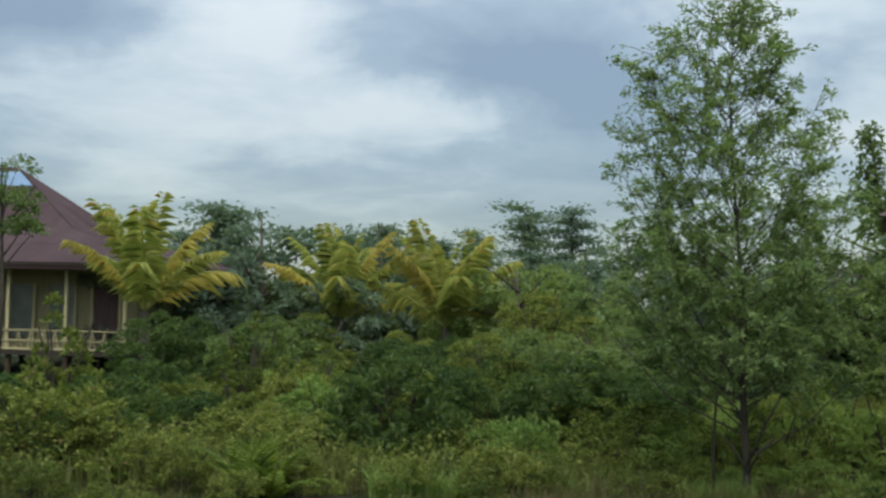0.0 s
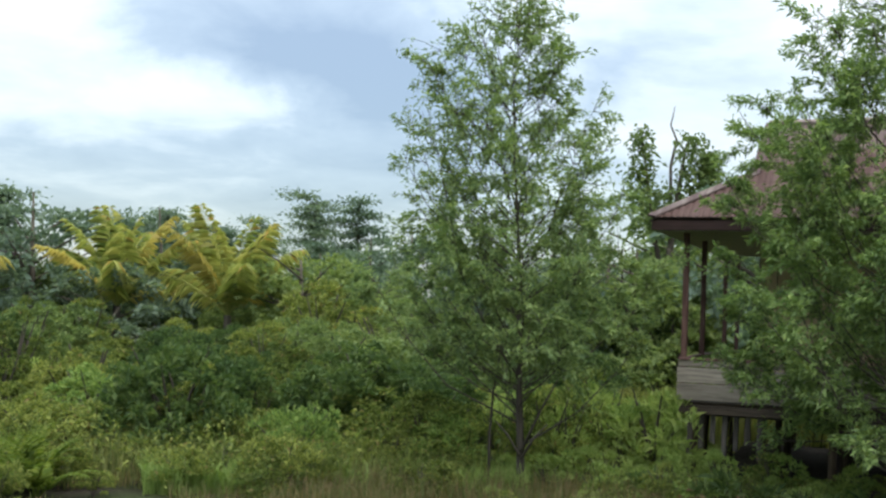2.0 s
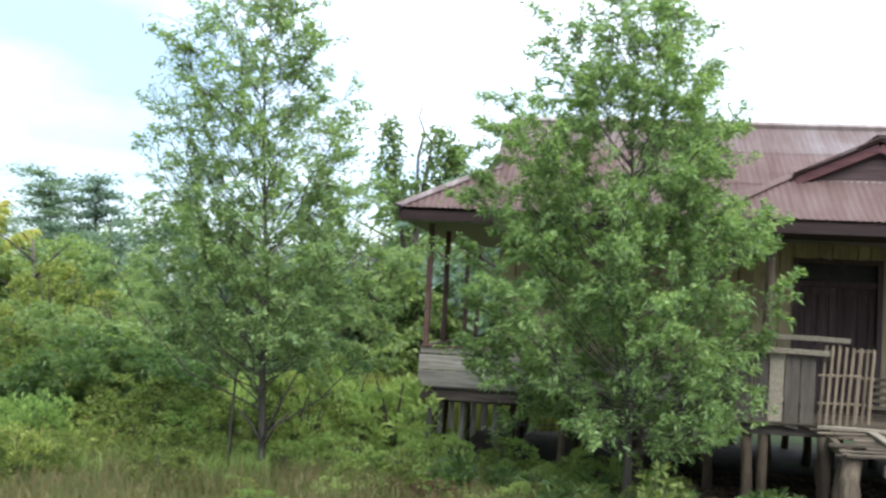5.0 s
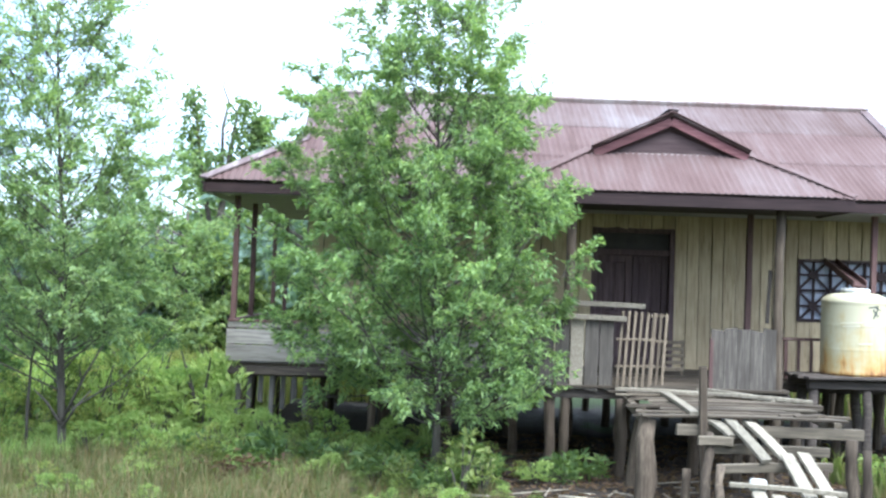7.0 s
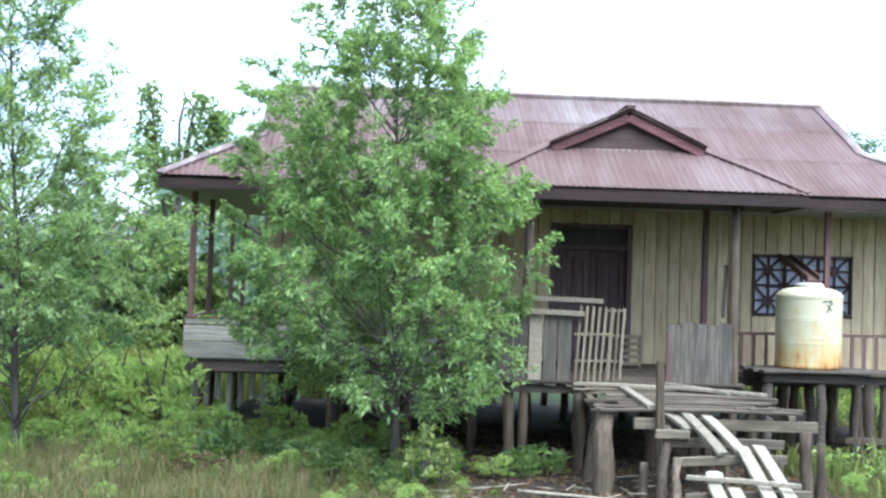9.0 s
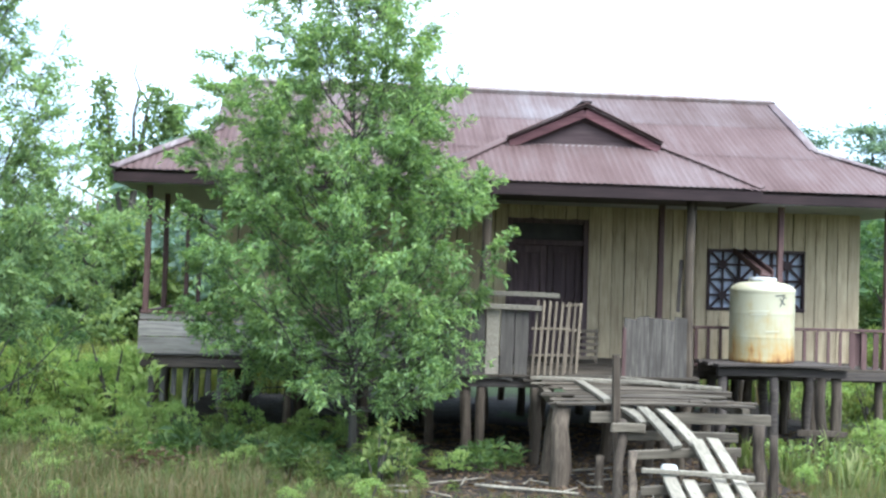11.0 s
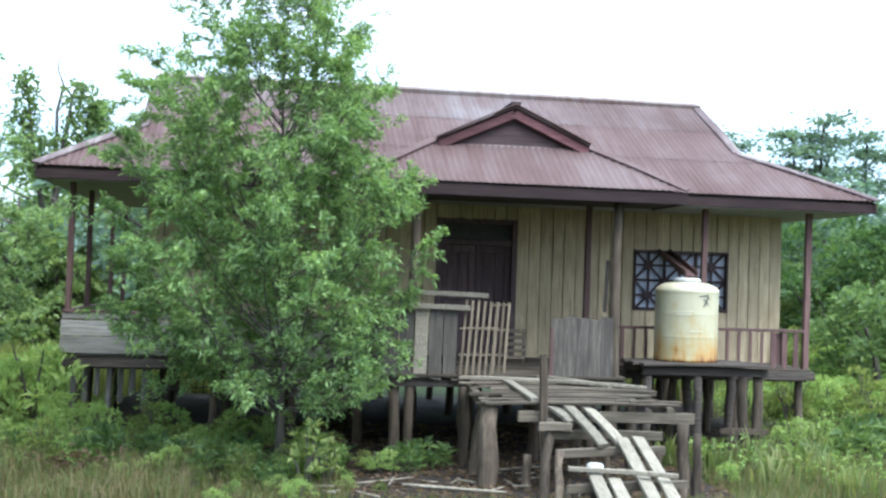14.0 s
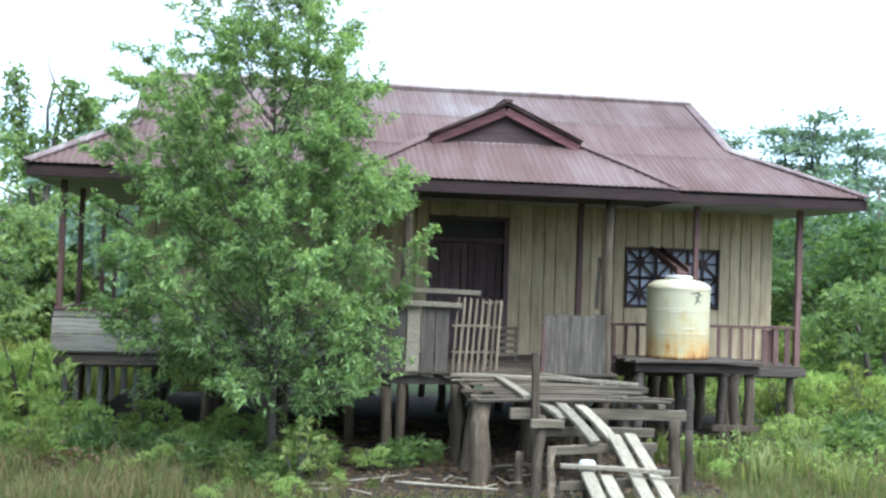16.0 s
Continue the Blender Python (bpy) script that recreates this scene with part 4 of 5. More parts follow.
                                 ((3.2, 12.15, 0.56), (4.45, 12.2, 0.60), 0.06, 0.1), ((3.05, 11.1, 0.37), (4.3, 11.1, 0.42), 0.06, 0.09), ((3.1, 12.6, 0.80), (3.5, 12.62, 0.79), 0.06, 0.1), ((3.0, 10.3, 0.17), (4.2, 10.3, 0.24), 0.06, 0.08))):
    part("beam", board(a, d, w, h, (0, 0, 1), 0.008, 0.008, n), M_BEAM, walkway)
for n, (a, d, r0, r1) in enumerate((((2.60, 12.95, -0.2), (2.62, 13.1, 0.97), 0.125, 0.11), ((2.60, 14.1, -0.2), (2.78, 14.0, 1.0), 0.10, 0.085), ((2.66, 15.0, -0.2), (2.66, 15.0, 1.0), 0.075, 0.065), ((3.06, 13.0, -0.2), (3.08, 13.0, 0.42), 0.075, 0.045),
                                   ((4.93, 12.75, -0.2), (4.93, 12.9, 0.82), 0.085, 0.07), ((5.05, 12.7, -0.2), (5.06, 12.75, 0.72), 0.055, 0.05), ((3.08, 12.2, -0.2), (3.26, 12.75, 0.86), 0.065, 0.05), ((3.1, 11.6, -0.2), (3.22, 12.1, 0.60), 0.05, 0.045),
                                   ((4.75, 14.3, -0.2), (4.75, 14.3, 0.98), 0.07, 0.06), ((3.9, 13.9, -0.2), (3.9, 13.9, 0.95), 0.07, 0.06), ((3.95, 12.75, -0.2), (3.95, 12.75, 0.68), 0.05, 0.045), ((4.4, 12.2, -0.2), (4.38, 12.2, 0.58), 0.05, 0.045),
                                   ((3.05, 11.12, -0.2), (3.08, 11.12, 0.36), 0.05, 0.045), ((4.25, 11.1, -0.2), (4.25, 11.1, 0.4), 0.05, 0.045))):
    part("stilt", log(a, d, r0, r1, n + 70), M_PILE, walkway)
part("tall_post", board((3.27, 12.9, -0.2), (3.21, 12.9, 1.6), 0.085, 0.075, (0, 1, 0), 0.01, 0.01, 8), M_PILE, walkway)
# a round stub stands in for a pale plank end, with a stilt added below
end_stub = part("plank_end_stub", lathe([(0.07, 0.0), (0.085, 0.02), (0.085, 0.1), (0.07, 0.115)], 20), M_WHITE, walkway, "pale round stub standing in for a plank end")
end_stub.matrix_basis = pose(3.36, 11.2, 0.5)
part("stilt", log((3.36, 11.2, -0.2), (3.36, 11.2, 0.51), 0.055, 0.05, 99), M_PILE, walkway)


# ---------------------------------------------------------------- the neighbour's house, far to the side
far_house = thing("neighbour_house", (0, 0, 0), "cream stilt house with maroon roof behind bushes", "house")


def slope(parent, name, a, b_, c, d, mat, row, label=""):
    """A roof plane with lower edge a-b and upper edge d-c, covered with sheets."""
    a, b_, c, d = (Vector(v) for v in (a, b_, c, d))
    base = plate([a, b_, c, d], 0.05, M_DARKWOOD, name, parent, label)
    ex = (b_ - a).normalized()
    es = (d - a) - ex * (d - a).dot(ex)
    w, length, ia, ib = (b_ - a).length, es.length, (d - a).dot(ex), (b_ - c).dot(ex)
    sheets(base, mat, a, ex, es, w, length, lambda u: 0.0, lambda u: length * min(1.0, u / max(ia, 0.001), (w - u) / max(ib, 0.001)), row, 0.8, 0.03, 6)
    return base


E0, E1, K0, K1, TOP = (-14.1, -0.6, 3.68), (1.5, -0.6, 3.68), (-9.8, 2.0, 4.92), (-2.8, 2.0, 4.92), (-6.3, 4.2, 7.3)
slope(far_house, "roof", E0, E1, K1, K0, M_ROOF_FAR, 1.5, "maroon corrugated roof")
upper = slope(far_house, "roof", K0, K1, (-6.0, 4.2, 7.2), (-6.6, 4.2, 7.2), M_ROOF_FAR, 1.6)
slope(far_house, "roof", E1, (1.5, 9.0, 3.68), (-2.8, 6.4, 4.92), K1, M_ROOF_FAR, 1.5)
slope(far_house, "roof", K1, (-2.8, 6.4, 4.92), (-6.0, 4.22, 7.2), (-6.0, 4.18, 7.2), M_ROOF_FAR, 1.6)
plate([(-14.1, 9.0, 3.68), (1.5, 9.0, 3.68), (-2.8, 6.4, 4.9), (-9.8, 6.4, 4.9)][::-1], 0.05, M_ROOF_FAR, "roof", far_house)
plate([(-9.8, 6.4, 4.9), (-2.8, 6.4, 4.9), (-6.0, 4.2, 7.2), (-6.6, 4.2, 7.2)][::-1], 0.05, M_ROOF_FAR, "roof", far_house)
plate([(-14.1, -0.6, 3.66), (-9.8, 2.0, 4.9), (-9.8, 6.4, 4.9), (-14.1, 9.0, 3.66)], 0.05, M_ROOF_FAR, "roof", far_house)
plate([(-7.6, 3.42, 6.50), (-5.0, 3.42, 6.50), (-5.75, 3.95, 7.04), (-6.9, 3.95, 7.04)], 0.02, M_BLUE, "roof_patch", far_house, "blue sheeting near the ridge")
bm = bmesh.new()
box(bm, (-6.6, 4.6, 2.35), (12.6, 6.2, 2.7))
part("wall", bm, M_CREAM, far_house, "cream painted boards")
part("fascia_board", board((-14.1, -0.56, 3.58), (1.5, -0.56, 3.58), 0.03, 0.18, (0, 0, 1)), M_TRIM, far_house)
for n, x in enumerate((-1.3, -2.8, -4.2, -5.6, -7.2, -9.0)):
    bm = bmesh.new()
    box(bm, (x, 1.47, 2.2 if n else 2.0), (0.85, 0.06, 1.7 if n else 2.0))
    wf = part("window" if n else "door", bm, M_PANE if n else M_DOOR, far_house)
    for s in (-0.47, 0.47):
        part("frame", board((x + s, 1.43, 1.1), (x + s, 1.43, 3.1), 0.1, 0.05, (0, 1, 0)), M_CREAM, wf)
bm = bmesh.new()
box(bm, (-6.4, 3.8, 0.93), (12.9, 7.8, 0.14))
part("floor", bm, M_DARKWOOD, far_house)
for k in range(7):
    x = -0.05 - k * 1.9
    part("post", board((x, 0.0, 1.0), (x, 0.0, 3.6), 0.1, 0.1, (0, 1, 0)), M_CREAM, far_house)
    part("stilt", log((x, 0.1, -0.2), (x, 0.1, 0.88), 0.1, 0.09, k), M_PILE, far_house)
for z in (1.05, 1.3, 1.62):
    part("rail", board((-12.5, -0.05, z), (0.0, -0.05, z), 0.06, 0.06, (0, 0, 1)), M_CREAM, far_house)
for k in range(60):
    x = -0.15 - k * 0.2
    part("baluster", board((x, -0.04, 1.05), (x + (0.09 if k % 2 else -0.09), -0.04, 1.6), 0.035, 0.03, (0, 1, 0)), M_CREAM, far_house)
far_house.matrix_basis = pose(-26.77, 24.0, 0, 0, 0, 25)

# ---------------------------------------------------------------- plants
def polar(yaw, r, z=0.0):
    """A place r metres from the camera's foot, yaw degrees to the left of straight ahead."""
    return (-math.sin(radians(yaw)) * r, math.cos(radians(yaw)) * r, z)


def young_tree(name, at, top, profile, n_limbs, leaves, lean, seed, label, bare=0.9, skew=(0.0, 0.0), airy=((0, 1), (1, 1)), mat=None):
    """A slender tree: tapered trunk, limbs that sweep upwards, forked twigs, lance-shaped leaves in sprays along them."""
    rnd, rng = random.Random(seed), np.random.default_rng(seed)
    tree = thing(name, at, label, "tree", "young trees by the house")
    base = Vector(at)
    bm = bmesh.new()
    steps = 16
    spine = []
    for i in range(steps + 1):
        f = i / steps
        spine.append(base + Vector((lean[0] * f + 0.07 * math.sin(f * 9 + seed) * f, lean[1] * f + 0.08 * math.cos(f * 6), -0.1 + (top + 0.1) * f)))
    pole(spine, [0.055 * (1 - f / steps) ** 1.3 + 0.005 for f in range(steps + 1)], 9, 0.05, seed, bm)
    sprays = []

    def on_spine(f):
        i = min(int(f * steps), steps - 1)
        return spine[i].lerp(spine[i + 1], f * steps - i)

    def reach(f):
        for (a, ra), (d, rd) in zip(profile, profile[1:]):
            if a <= f <= d:
                return ra + (rd - ra) * (f - a) / (d - a)
        return 0.12

    for k in range(n_limbs):
        tip_f = bare / top + (1.0 - bare / top) * ((k + rnd.random()) / n_limbs) ** 0.8
        ang = k * 2.4 + rnd.uniform(-0.6, 0.6)
        r = reach(tip_f) * (rnd.uniform(0.62, 1.04) if k % 3 else rnd.uniform(0.3, 0.75)) * (1 - (skew[0] + (skew[1] - skew[0]) * tip_f) * math.cos(ang))
        rise = (0.55 + 0.75 * tip_f) * r * rnd.uniform(0.75, 1.25)
        root_f = max(0.10 + 0.14 * rnd.random(), tip_f - rise / top)
        p0, out = on_spine(root_f), Vector((math.cos(ang), math.sin(ang), 0))
        p3 = Vector((on_spine(root_f).x, on_spine(root_f).y, base.z + tip_f * top)) + out * r
        p1 = p0.lerp(p3, 0.35) + out * 0.10 * r + Vector((rnd.gauss(0, 0.05), rnd.gauss(0, 0.05), -0.07 * r))
        p2 = p0.lerp(p3, 0.7) + out * 0.08 * r + Vector((rnd.gauss(0, 0.08), rnd.gauss(0, 0.08), -0.05 * r))
        th = 0.005 + 0.006 * r * (1 - 0.6 * tip_f)
        pole([p0, p1, p2, p3], [th, th * 0.8, th * 0.55, 0.003], 5, 0, k, bm, False)
        for j in range(5 + int(r * 7)):
            g = 0.18 + 0.82 * math.sqrt(rnd.random())
            q0 = p0.lerp(p1, g / 0.35) if g < 0.35 else p1.lerp(p2, (g - 0.35) / 0.35) if g < 0.7 else p2.lerp(p3, min(1, (g - 0.7) / 0.3))
            way = (out * 0.55 + Vector((rnd.gauss(0, 0.62), rnd.gauss(0, 0.62), 0.55 + rnd.gauss(0, 0.4)))).normalized()
            size = rnd.uniform(0.2, 0.55)
            q2 = q0 + way * size + Vector((0, 0, -0.10 * size))
            q1 = q0.lerp(q2, 0.55) + Vector((0, 0, 0.06 * size))
            pole([q0, q1, q2], [0.005, 0.004, 0.002], 3, 0, j, bm, False)
            sprays.append((*q0, *q1, *q2, *way))
    part("trunk", bm, M_BARK, tree)
    sprays = np.array(sprays)
    weight = rng.uniform(0, 1, len(sprays)) ** 1.6 + 0.05
    weight *= np.interp((sprays[:, 8] - at[2]) / top, *airy)
    pick = rng.choice(len(sprays), leaves, p=weight / weight.sum())
    f = rng.uniform(0.1, 1.05, (leaves, 1)) ** 0.7
    q0, q1, q2, way = sprays[pick, 0:3], sprays[pick, 3:6], sprays[pick, 6:9], sprays[pick, 9:12]
    pos = np.where(f < 0.5, q0 + (q1 - q0) * f * 2, q1 + (q2 - q1) * (f * 2 - 1)) + rng.normal(0, 0.03, (leaves, 3))
    L = rng.uniform(0.05, 0.112, leaves)
    me = leaves_mesh("crown", pos, way * 0.8 + rng.normal(0, 0.62, (leaves, 3)) + np.array([0, 0, -0.05]), L, L * rng.uniform(0.24, 0.36, leaves), mat or M_LEAF_ACACIA, rng, 0.15, 0.22)
    part("crown", me, None, tree, "small narrow green leaves")
    return tree


t1 = young_tree("young_tree", (-4.58, 14.6, 0), 6.62, [(0.0, 0.4), (0.22, 0.7), (0.29, 1.5), (0.38, 2.0), (0.5, 2.0), (0.6, 1.75), (0.7, 1.6), (0.78, 1.35), (0.86, 1.1), (0.93, 0.7), (1.0, 0.15)], 140, 56000, (-0.25, 0.0), 4, "slender young tree with small narrow leaves", 1.75, (-0.2, 0.36), ((0, 0.26, 0.36, 0.5, 0.62, 1), (0.8, 1.0, 1.5, 1.4, 0.75, 0.65)), M_LEAF_ACACIA_DIM)
young_tree("young_tree", (0.22, 14.3, 0), 6.55, [(0.0, 0.8), (0.1, 1.2), (0.16, 1.65), (0.24, 1.85), (0.37, 1.92), (0.52, 1.9), (0.65, 1.8), (0.76, 1.5), (0.875, 1.2), (0.94, 0.75), (1.0, 0.25)], 170, 96000, (-0.1, 0.0), 11, "dense young tree hiding half the house", 0.62, (0.1, 0.24), ((0, 0.15, 0.28, 0.45, 0.7, 0.8, 1), (0.7, 0.85, 1.0, 1.2, 1.15, 0.8, 0.7)))
sapling = thing("sapling", (-4.98, 14.5, 0), "thin bare sapling stem beside the young tree", "sapling")
part("stem", pole([(-4.98, 14.5, -0.1), (-5.0, 14.5, 0.7), (-4.97, 14.5, 1.3), (-4.86, 14.5, 2.0)], [0.022, 0.02, 0.016, 0.006], 6, 0.05, 3), M_BARK, sapling)
for n, (a, d) in enumerate((((-4.58, 14.6, 0.55), (-4.05, 14.55, 1.6)), ((-4.58, 14.6, 0.45), (-4.2, 14.5, 0.95)), ((-4.6, 14.6, 0.5), (-4.95, 14.55, 0.95)))):
    part("low_limb", pole([a, Vector(a).lerp(Vector(d), 0.5) + Vector((0, 0, 0.05)), d], [0.022, 0.017, 0.007], 6, 0.05, n), M_BARK, t1)


def clump(name, seed, n, rx, rz, length, mat, lumps=14, wide=0.42, spread=0.36, up=0.25):
    """Foliage in overlapping lumps with gaps between them, on a dome of the given size; base at 0."""
    rng = np.random.default_rng(seed)
    ang, rad = rng.uniform(0, 6.283, lumps), np.sqrt(rng.uniform(0.02, 1, lumps)) * rx * 0.78
    h = rng.uniform(0.25, 0.92, lumps) * rz * np.sqrt(np.clip(1 - (rad / rx) ** 2, 0.12, 1))
    c = np.stack([rad * np.cos(ang), rad * np.sin(ang), h], 1)
    size = rng.uniform(0.6, 1.25, lumps) * spread * min(rx, rz * 1.2)
    pick = rng.integers(0, lumps, n)
    d = unit(rng.normal(size=(n, 3)))
    d[:, 2] = np.abs(d[:, 2]) * 0.9 - 0.25
    pos = c[pick] + d * size[pick][:, None] * (rng.uniform(0.25, 1.0, (n, 1)) ** 0.5)
    pos[:, 2] = np.maximum(pos[:, 2], 0.03)
    way = d * 0.8 + rng.normal(0, 0.6, (n, 3)) + np.array([0, 0, up])
    L = rng.uniform(0.65, 1.3, n) * length
    return leaves_mesh(name, pos, way, L, L * wide * rng.uniform(0.8, 1.2, n), mat, rng, 0.2, 0.22)


def stems(seed, n, rx, rz, thick):
    rnd = random.Random(seed)
    bm = bmesh.new()
    for k in range(n):
        a, r = rnd.uniform(0, 6.283), rnd.uniform(0.2, 0.75) * rx
        tip = Vector((r * math.cos(a), r * math.sin(a), rnd.uniform(0.5, 0.9) * rz))
        pole([(0, 0, -0.15), (0, 0, -0.12), tip * 0.5 + Vector((0, 0, 0.1 * rz)), tip], [thick, thick, thick * 0.7, thick * 0.3], 5, 0, k, bm, False)
    bmesh.ops.remove_doubles(bm, verts=bm.verts, dist=0.0005)
    return bm


def make_bush(seed, n, rx, rz, length, mat, label, name="shrub", **more):
    ob = thing(name, (0, 0, 0), label, "shrub", "roadside shrubs")
    part("trunk", stems(seed, 7, rx, rz, 0.016 * rz + 0.004), M_BARK, ob)
    part("foliage", clump("foliage", seed, n, rx, rz, length, mat, **more), None, ob)
    return ob


def make_tree(seed, n, rx, height, crown_low, length, mat, label, name="tree", group="trees behind the clearing", lumps=16, spread=0.4, trunk=0.12):
    """A larger tree further off: trunk, limbs and a lumpy open crown."""
    ob = thing(name, (0, 0, 0), label, "tree", group)
    rnd = random.Random(seed)
    bm = bmesh.new()
    pole([(0, 0, -0.2), (0.1, 0.05, height * 0.4), (0.02, -0.05, height * 0.92)], [trunk, trunk * 0.75, trunk * 0.2], 7, 0.05, seed, bm)
    for k in range(9):
        a, f = k * 2.4 + rnd.random(), rnd.uniform(crown_low / height * 0.9, 0.85)
        tip = Vector((math.cos(a) * rx * 0.75, math.sin(a) * rx * 0.75, height * min(0.95, f + 0.14)))
        pole([(0, 0, height * f * 0.9), tip * 0.55 + Vector((0, 0, height * f * 0.42)), tip], [trunk * 0.35, trunk * 0.22, trunk * 0.08], 5, 0, k, bm, False)
    part("trunk", bm, M_BARK, ob)
    me = clump("crown", seed, n, rx, height - crown_low, length, mat, lumps, 0.5, spread)
    co_ = np.zeros(len(me.vertices) * 3, np.float32)
    me.vertices.foreach_get("co", co_)
    co_[2::3] += crown_low
    me.vertices.foreach_set("co", co_)
    part("crown", me, None, ob)
    return ob


def scatter(kinds, spots, seed, low=0.8, high=1.25):
    """Sets copies of the given plants at spots of (x, y, size); the first of each kind is itself moved to a spot."""
    rnd = random.Random(seed)
    for n, (x, y, s) in enumerate(spots):
        ob = kinds[rnd.randrange(len(kinds))]
        k = s * rnd.uniform(low, high)
        m = pose(x, y, -0.04, rnd.uniform(-4, 4), rnd.uniform(-4, 4), rnd.uniform(0, 360)) @ Matrix.Diagonal((k * rnd.uniform(0.85, 1.2), k * rnd.uniform(0.85, 1.2), k * rnd.uniform(0.78, 1.25), 1))
        if ob.name not in placed:
            placed.add(ob.name)
            ob.matrix_basis = m
        else:
            copy_thing(ob, m @ Matrix.Diagonal((1 / ob.scale[0], 1 / ob.scale[1], 1 / ob.scale[2], 1)))


placed = set()


def fan(seed, yaw0, yaw1, r0, r1, gap, size, keep=None):
    """Jittered spots over a stretch of ground."""
    rnd = random.Random(seed)
    out = []
    r = r0
    while r < r1:
        step = gap * (1 + 0.25 * (r - r0) / max(1, r1 - r0))
        n = max(1, int(radians(yaw1 - yaw0) * r / step))
        for k in range(n):
            x, y, _ = polar(yaw0 + (yaw1 - yaw0) * (k + rnd.random()) / n, r + rnd.uniform(-0.4, 0.4) * step)
            if keep is None or keep(x, y):
                out.append((x, y, size * rnd.uniform(0.8, 1.2)))
        r += step * 0.85
    return out


def clear_of_house(x, y):
    if -3.5 < x < 9.7 and 14.6 < y < 24.0 or 1.3 < x < 6.0 and 8.0 < y < 16.0:
        return False
    if math.hypot(x, y) > 21 and math.degrees(math.atan2(-x, y)) > 47 and math.hypot(x, y) < 38:
        return False
    return True


def clear_of_palms(x, y):
    yaw, r = math.degrees(math.atan2(-x, y)), math.hypot(x, y)
    return clear_of_house(x, y) and not (r < 44 and (29.5 < yaw < 40.5))


LAB_Y, LAB_G, LAB_D = "dense yellow-green shrub with broad leaves", "tangled green shrub with small leaves", "dark green shrub with glossy leaves"
shrubs = [make_bush(s, 4600, 1.05, 1.35, 0.10, m_, lab, lumps=60, spread=0.155, up=0.55, wide=0.36) for s, m_, lab in ((1, M_LEAF_BUSH, LAB_Y), (2, M_LEAF_BUSH, LAB_Y), (3, M_LEAF_BUSH, LAB_G), (4, M_LEAF_DARK, LAB_D), (5, M_LEAF_WEED, "light green weedy shrub"), (6, M_LEAF_FOREST, LAB_G), (7, M_LEAF_DARK, LAB_D))]
scatter(shrubs, fan(3, 21, 57, 17.0, 27, 1.6, 0.95, clear_of_house), 31)
scatter(shrubs[3:4], [(-8.48, 16.9, 1.15), (-10.5, 15.9, 1.1), (-7.6, 18.6, 1.1)], 32)
low_shrubs = [make_bush(s, 2600, 0.75, 0.75, 0.075, m_, lab, "low_shrub", up=0.9, lumps=40, spread=0.19, wide=0.34) for s, m_, lab in ((21, M_LEAF_BUSH, "low green shrub among grass"), (22, M_LEAF_WEED, "bright green weedy shrub"), (23, M_LEAF_BUSH, "low green shrub among grass"))]
scatter(low_shrubs[::2], fan(5, 19, 56, 14.4, 17.5, 1.25, 0.75, clear_of_house), 41)
scatter(low_shrubs, fan(6, 9, 30, 17.0, 27, 1.35, 1.05, clear_of_house), 43)
weed_spots = random.Random(5)
weeds = [make_bush(s, 800, 0.5, 0.95, 0.115, m_, lab, "weed", lumps=22, up=1.1, wide=0.22, spread=0.3) for s, m_, lab in ((61, M_LEAF_WEED, "leafy bright green roadside weed"), (62, M_LEAF_WEED, "leafy bright green roadside weed"), (63, M_LEAF_BUSH, "leafy green weed at the house"))]
wr = random.Random(77)
scatter(weeds, [(wr.uniform(-6.2, -3.2), wr.uniform(16.2, 20.5), wr.uniform(0.9, 1.35)) for _ in range(34)], 71)
scatter(weeds, [(wr.uniform(-3.4, 0.8), wr.uniform(15.2, 16.5), wr.uniform(0.38, 0.62)) for _ in range(30)], 72)
scatter(weeds, [(wr.uniform(-3.6, 1.5), wr.uniform(13.2, 15.2), wr.uniform(0.25, 0.55)) for _ in range(34)], 73)
scatter(weeds, [(wr.uniform(8.6, 13.5), wr.uniform(17.2, 24), wr.uniform(0.6, 1.1)) for _ in range(26)], 74)
scatter(weeds, [(wr.uniform(7.3, 8.6), wr.uniform(16.0, 17.4), wr.uniform(0.5, 0.8)) for _ in range(4)], 75)
scatter(weeds, [(weed_spots.uniform(5.6, 9.8), weed_spots.uniform(12.6, 16.4), weed_spots.uniform(0.22, 0.42)) for _ in range(16)], 76)
tall_shrubs = [make_bush(s, 6200, 1.7, 2.3, 0.12, m_, lab, "tall_shrub", lumps=62, spread=0.155, up=0.5) for s, m_, lab in ((31, M_LEAF_DARK, "tall dark green shrub"), (32, M_LEAF_BUSH, "tall leafy green shrub"), (33, M_LEAF_FOREST, "tall leafy green shrub"))]
scatter(tall_shrubs[1:], fan(7, 16, 56, 27.5, 38, 2.7, 1.0, clear_of_palms), 45)
scatter(tall_shrubs[:1], [(*polar(46.6, 30.2)[:2], 0.95), (*polar(44.6, 31)[:2], 1.0), (*polar(43.2, 30)[:2], 0.85)], 63)
scatter(tall_shrubs, fan(17, 28, 42, 27.5, 39, 1.9, 0.72), 44)
scatter(tall_shrubs[::2], fan(8, 3, 17, 25.5, 36, 2.5, 1.2, clear_of_house), 46)
scatter(shrubs[5:6] + shrubs[3:4] + shrubs[2:3], fan(10, -37, -20.5, 25.5, 35, 2.4, 1.35, clear_of_house), 48)
scatter(tall_shrubs[::2], fan(13, -37, -20, 34, 41, 2.3, 1.5, clear_of_house), 51)
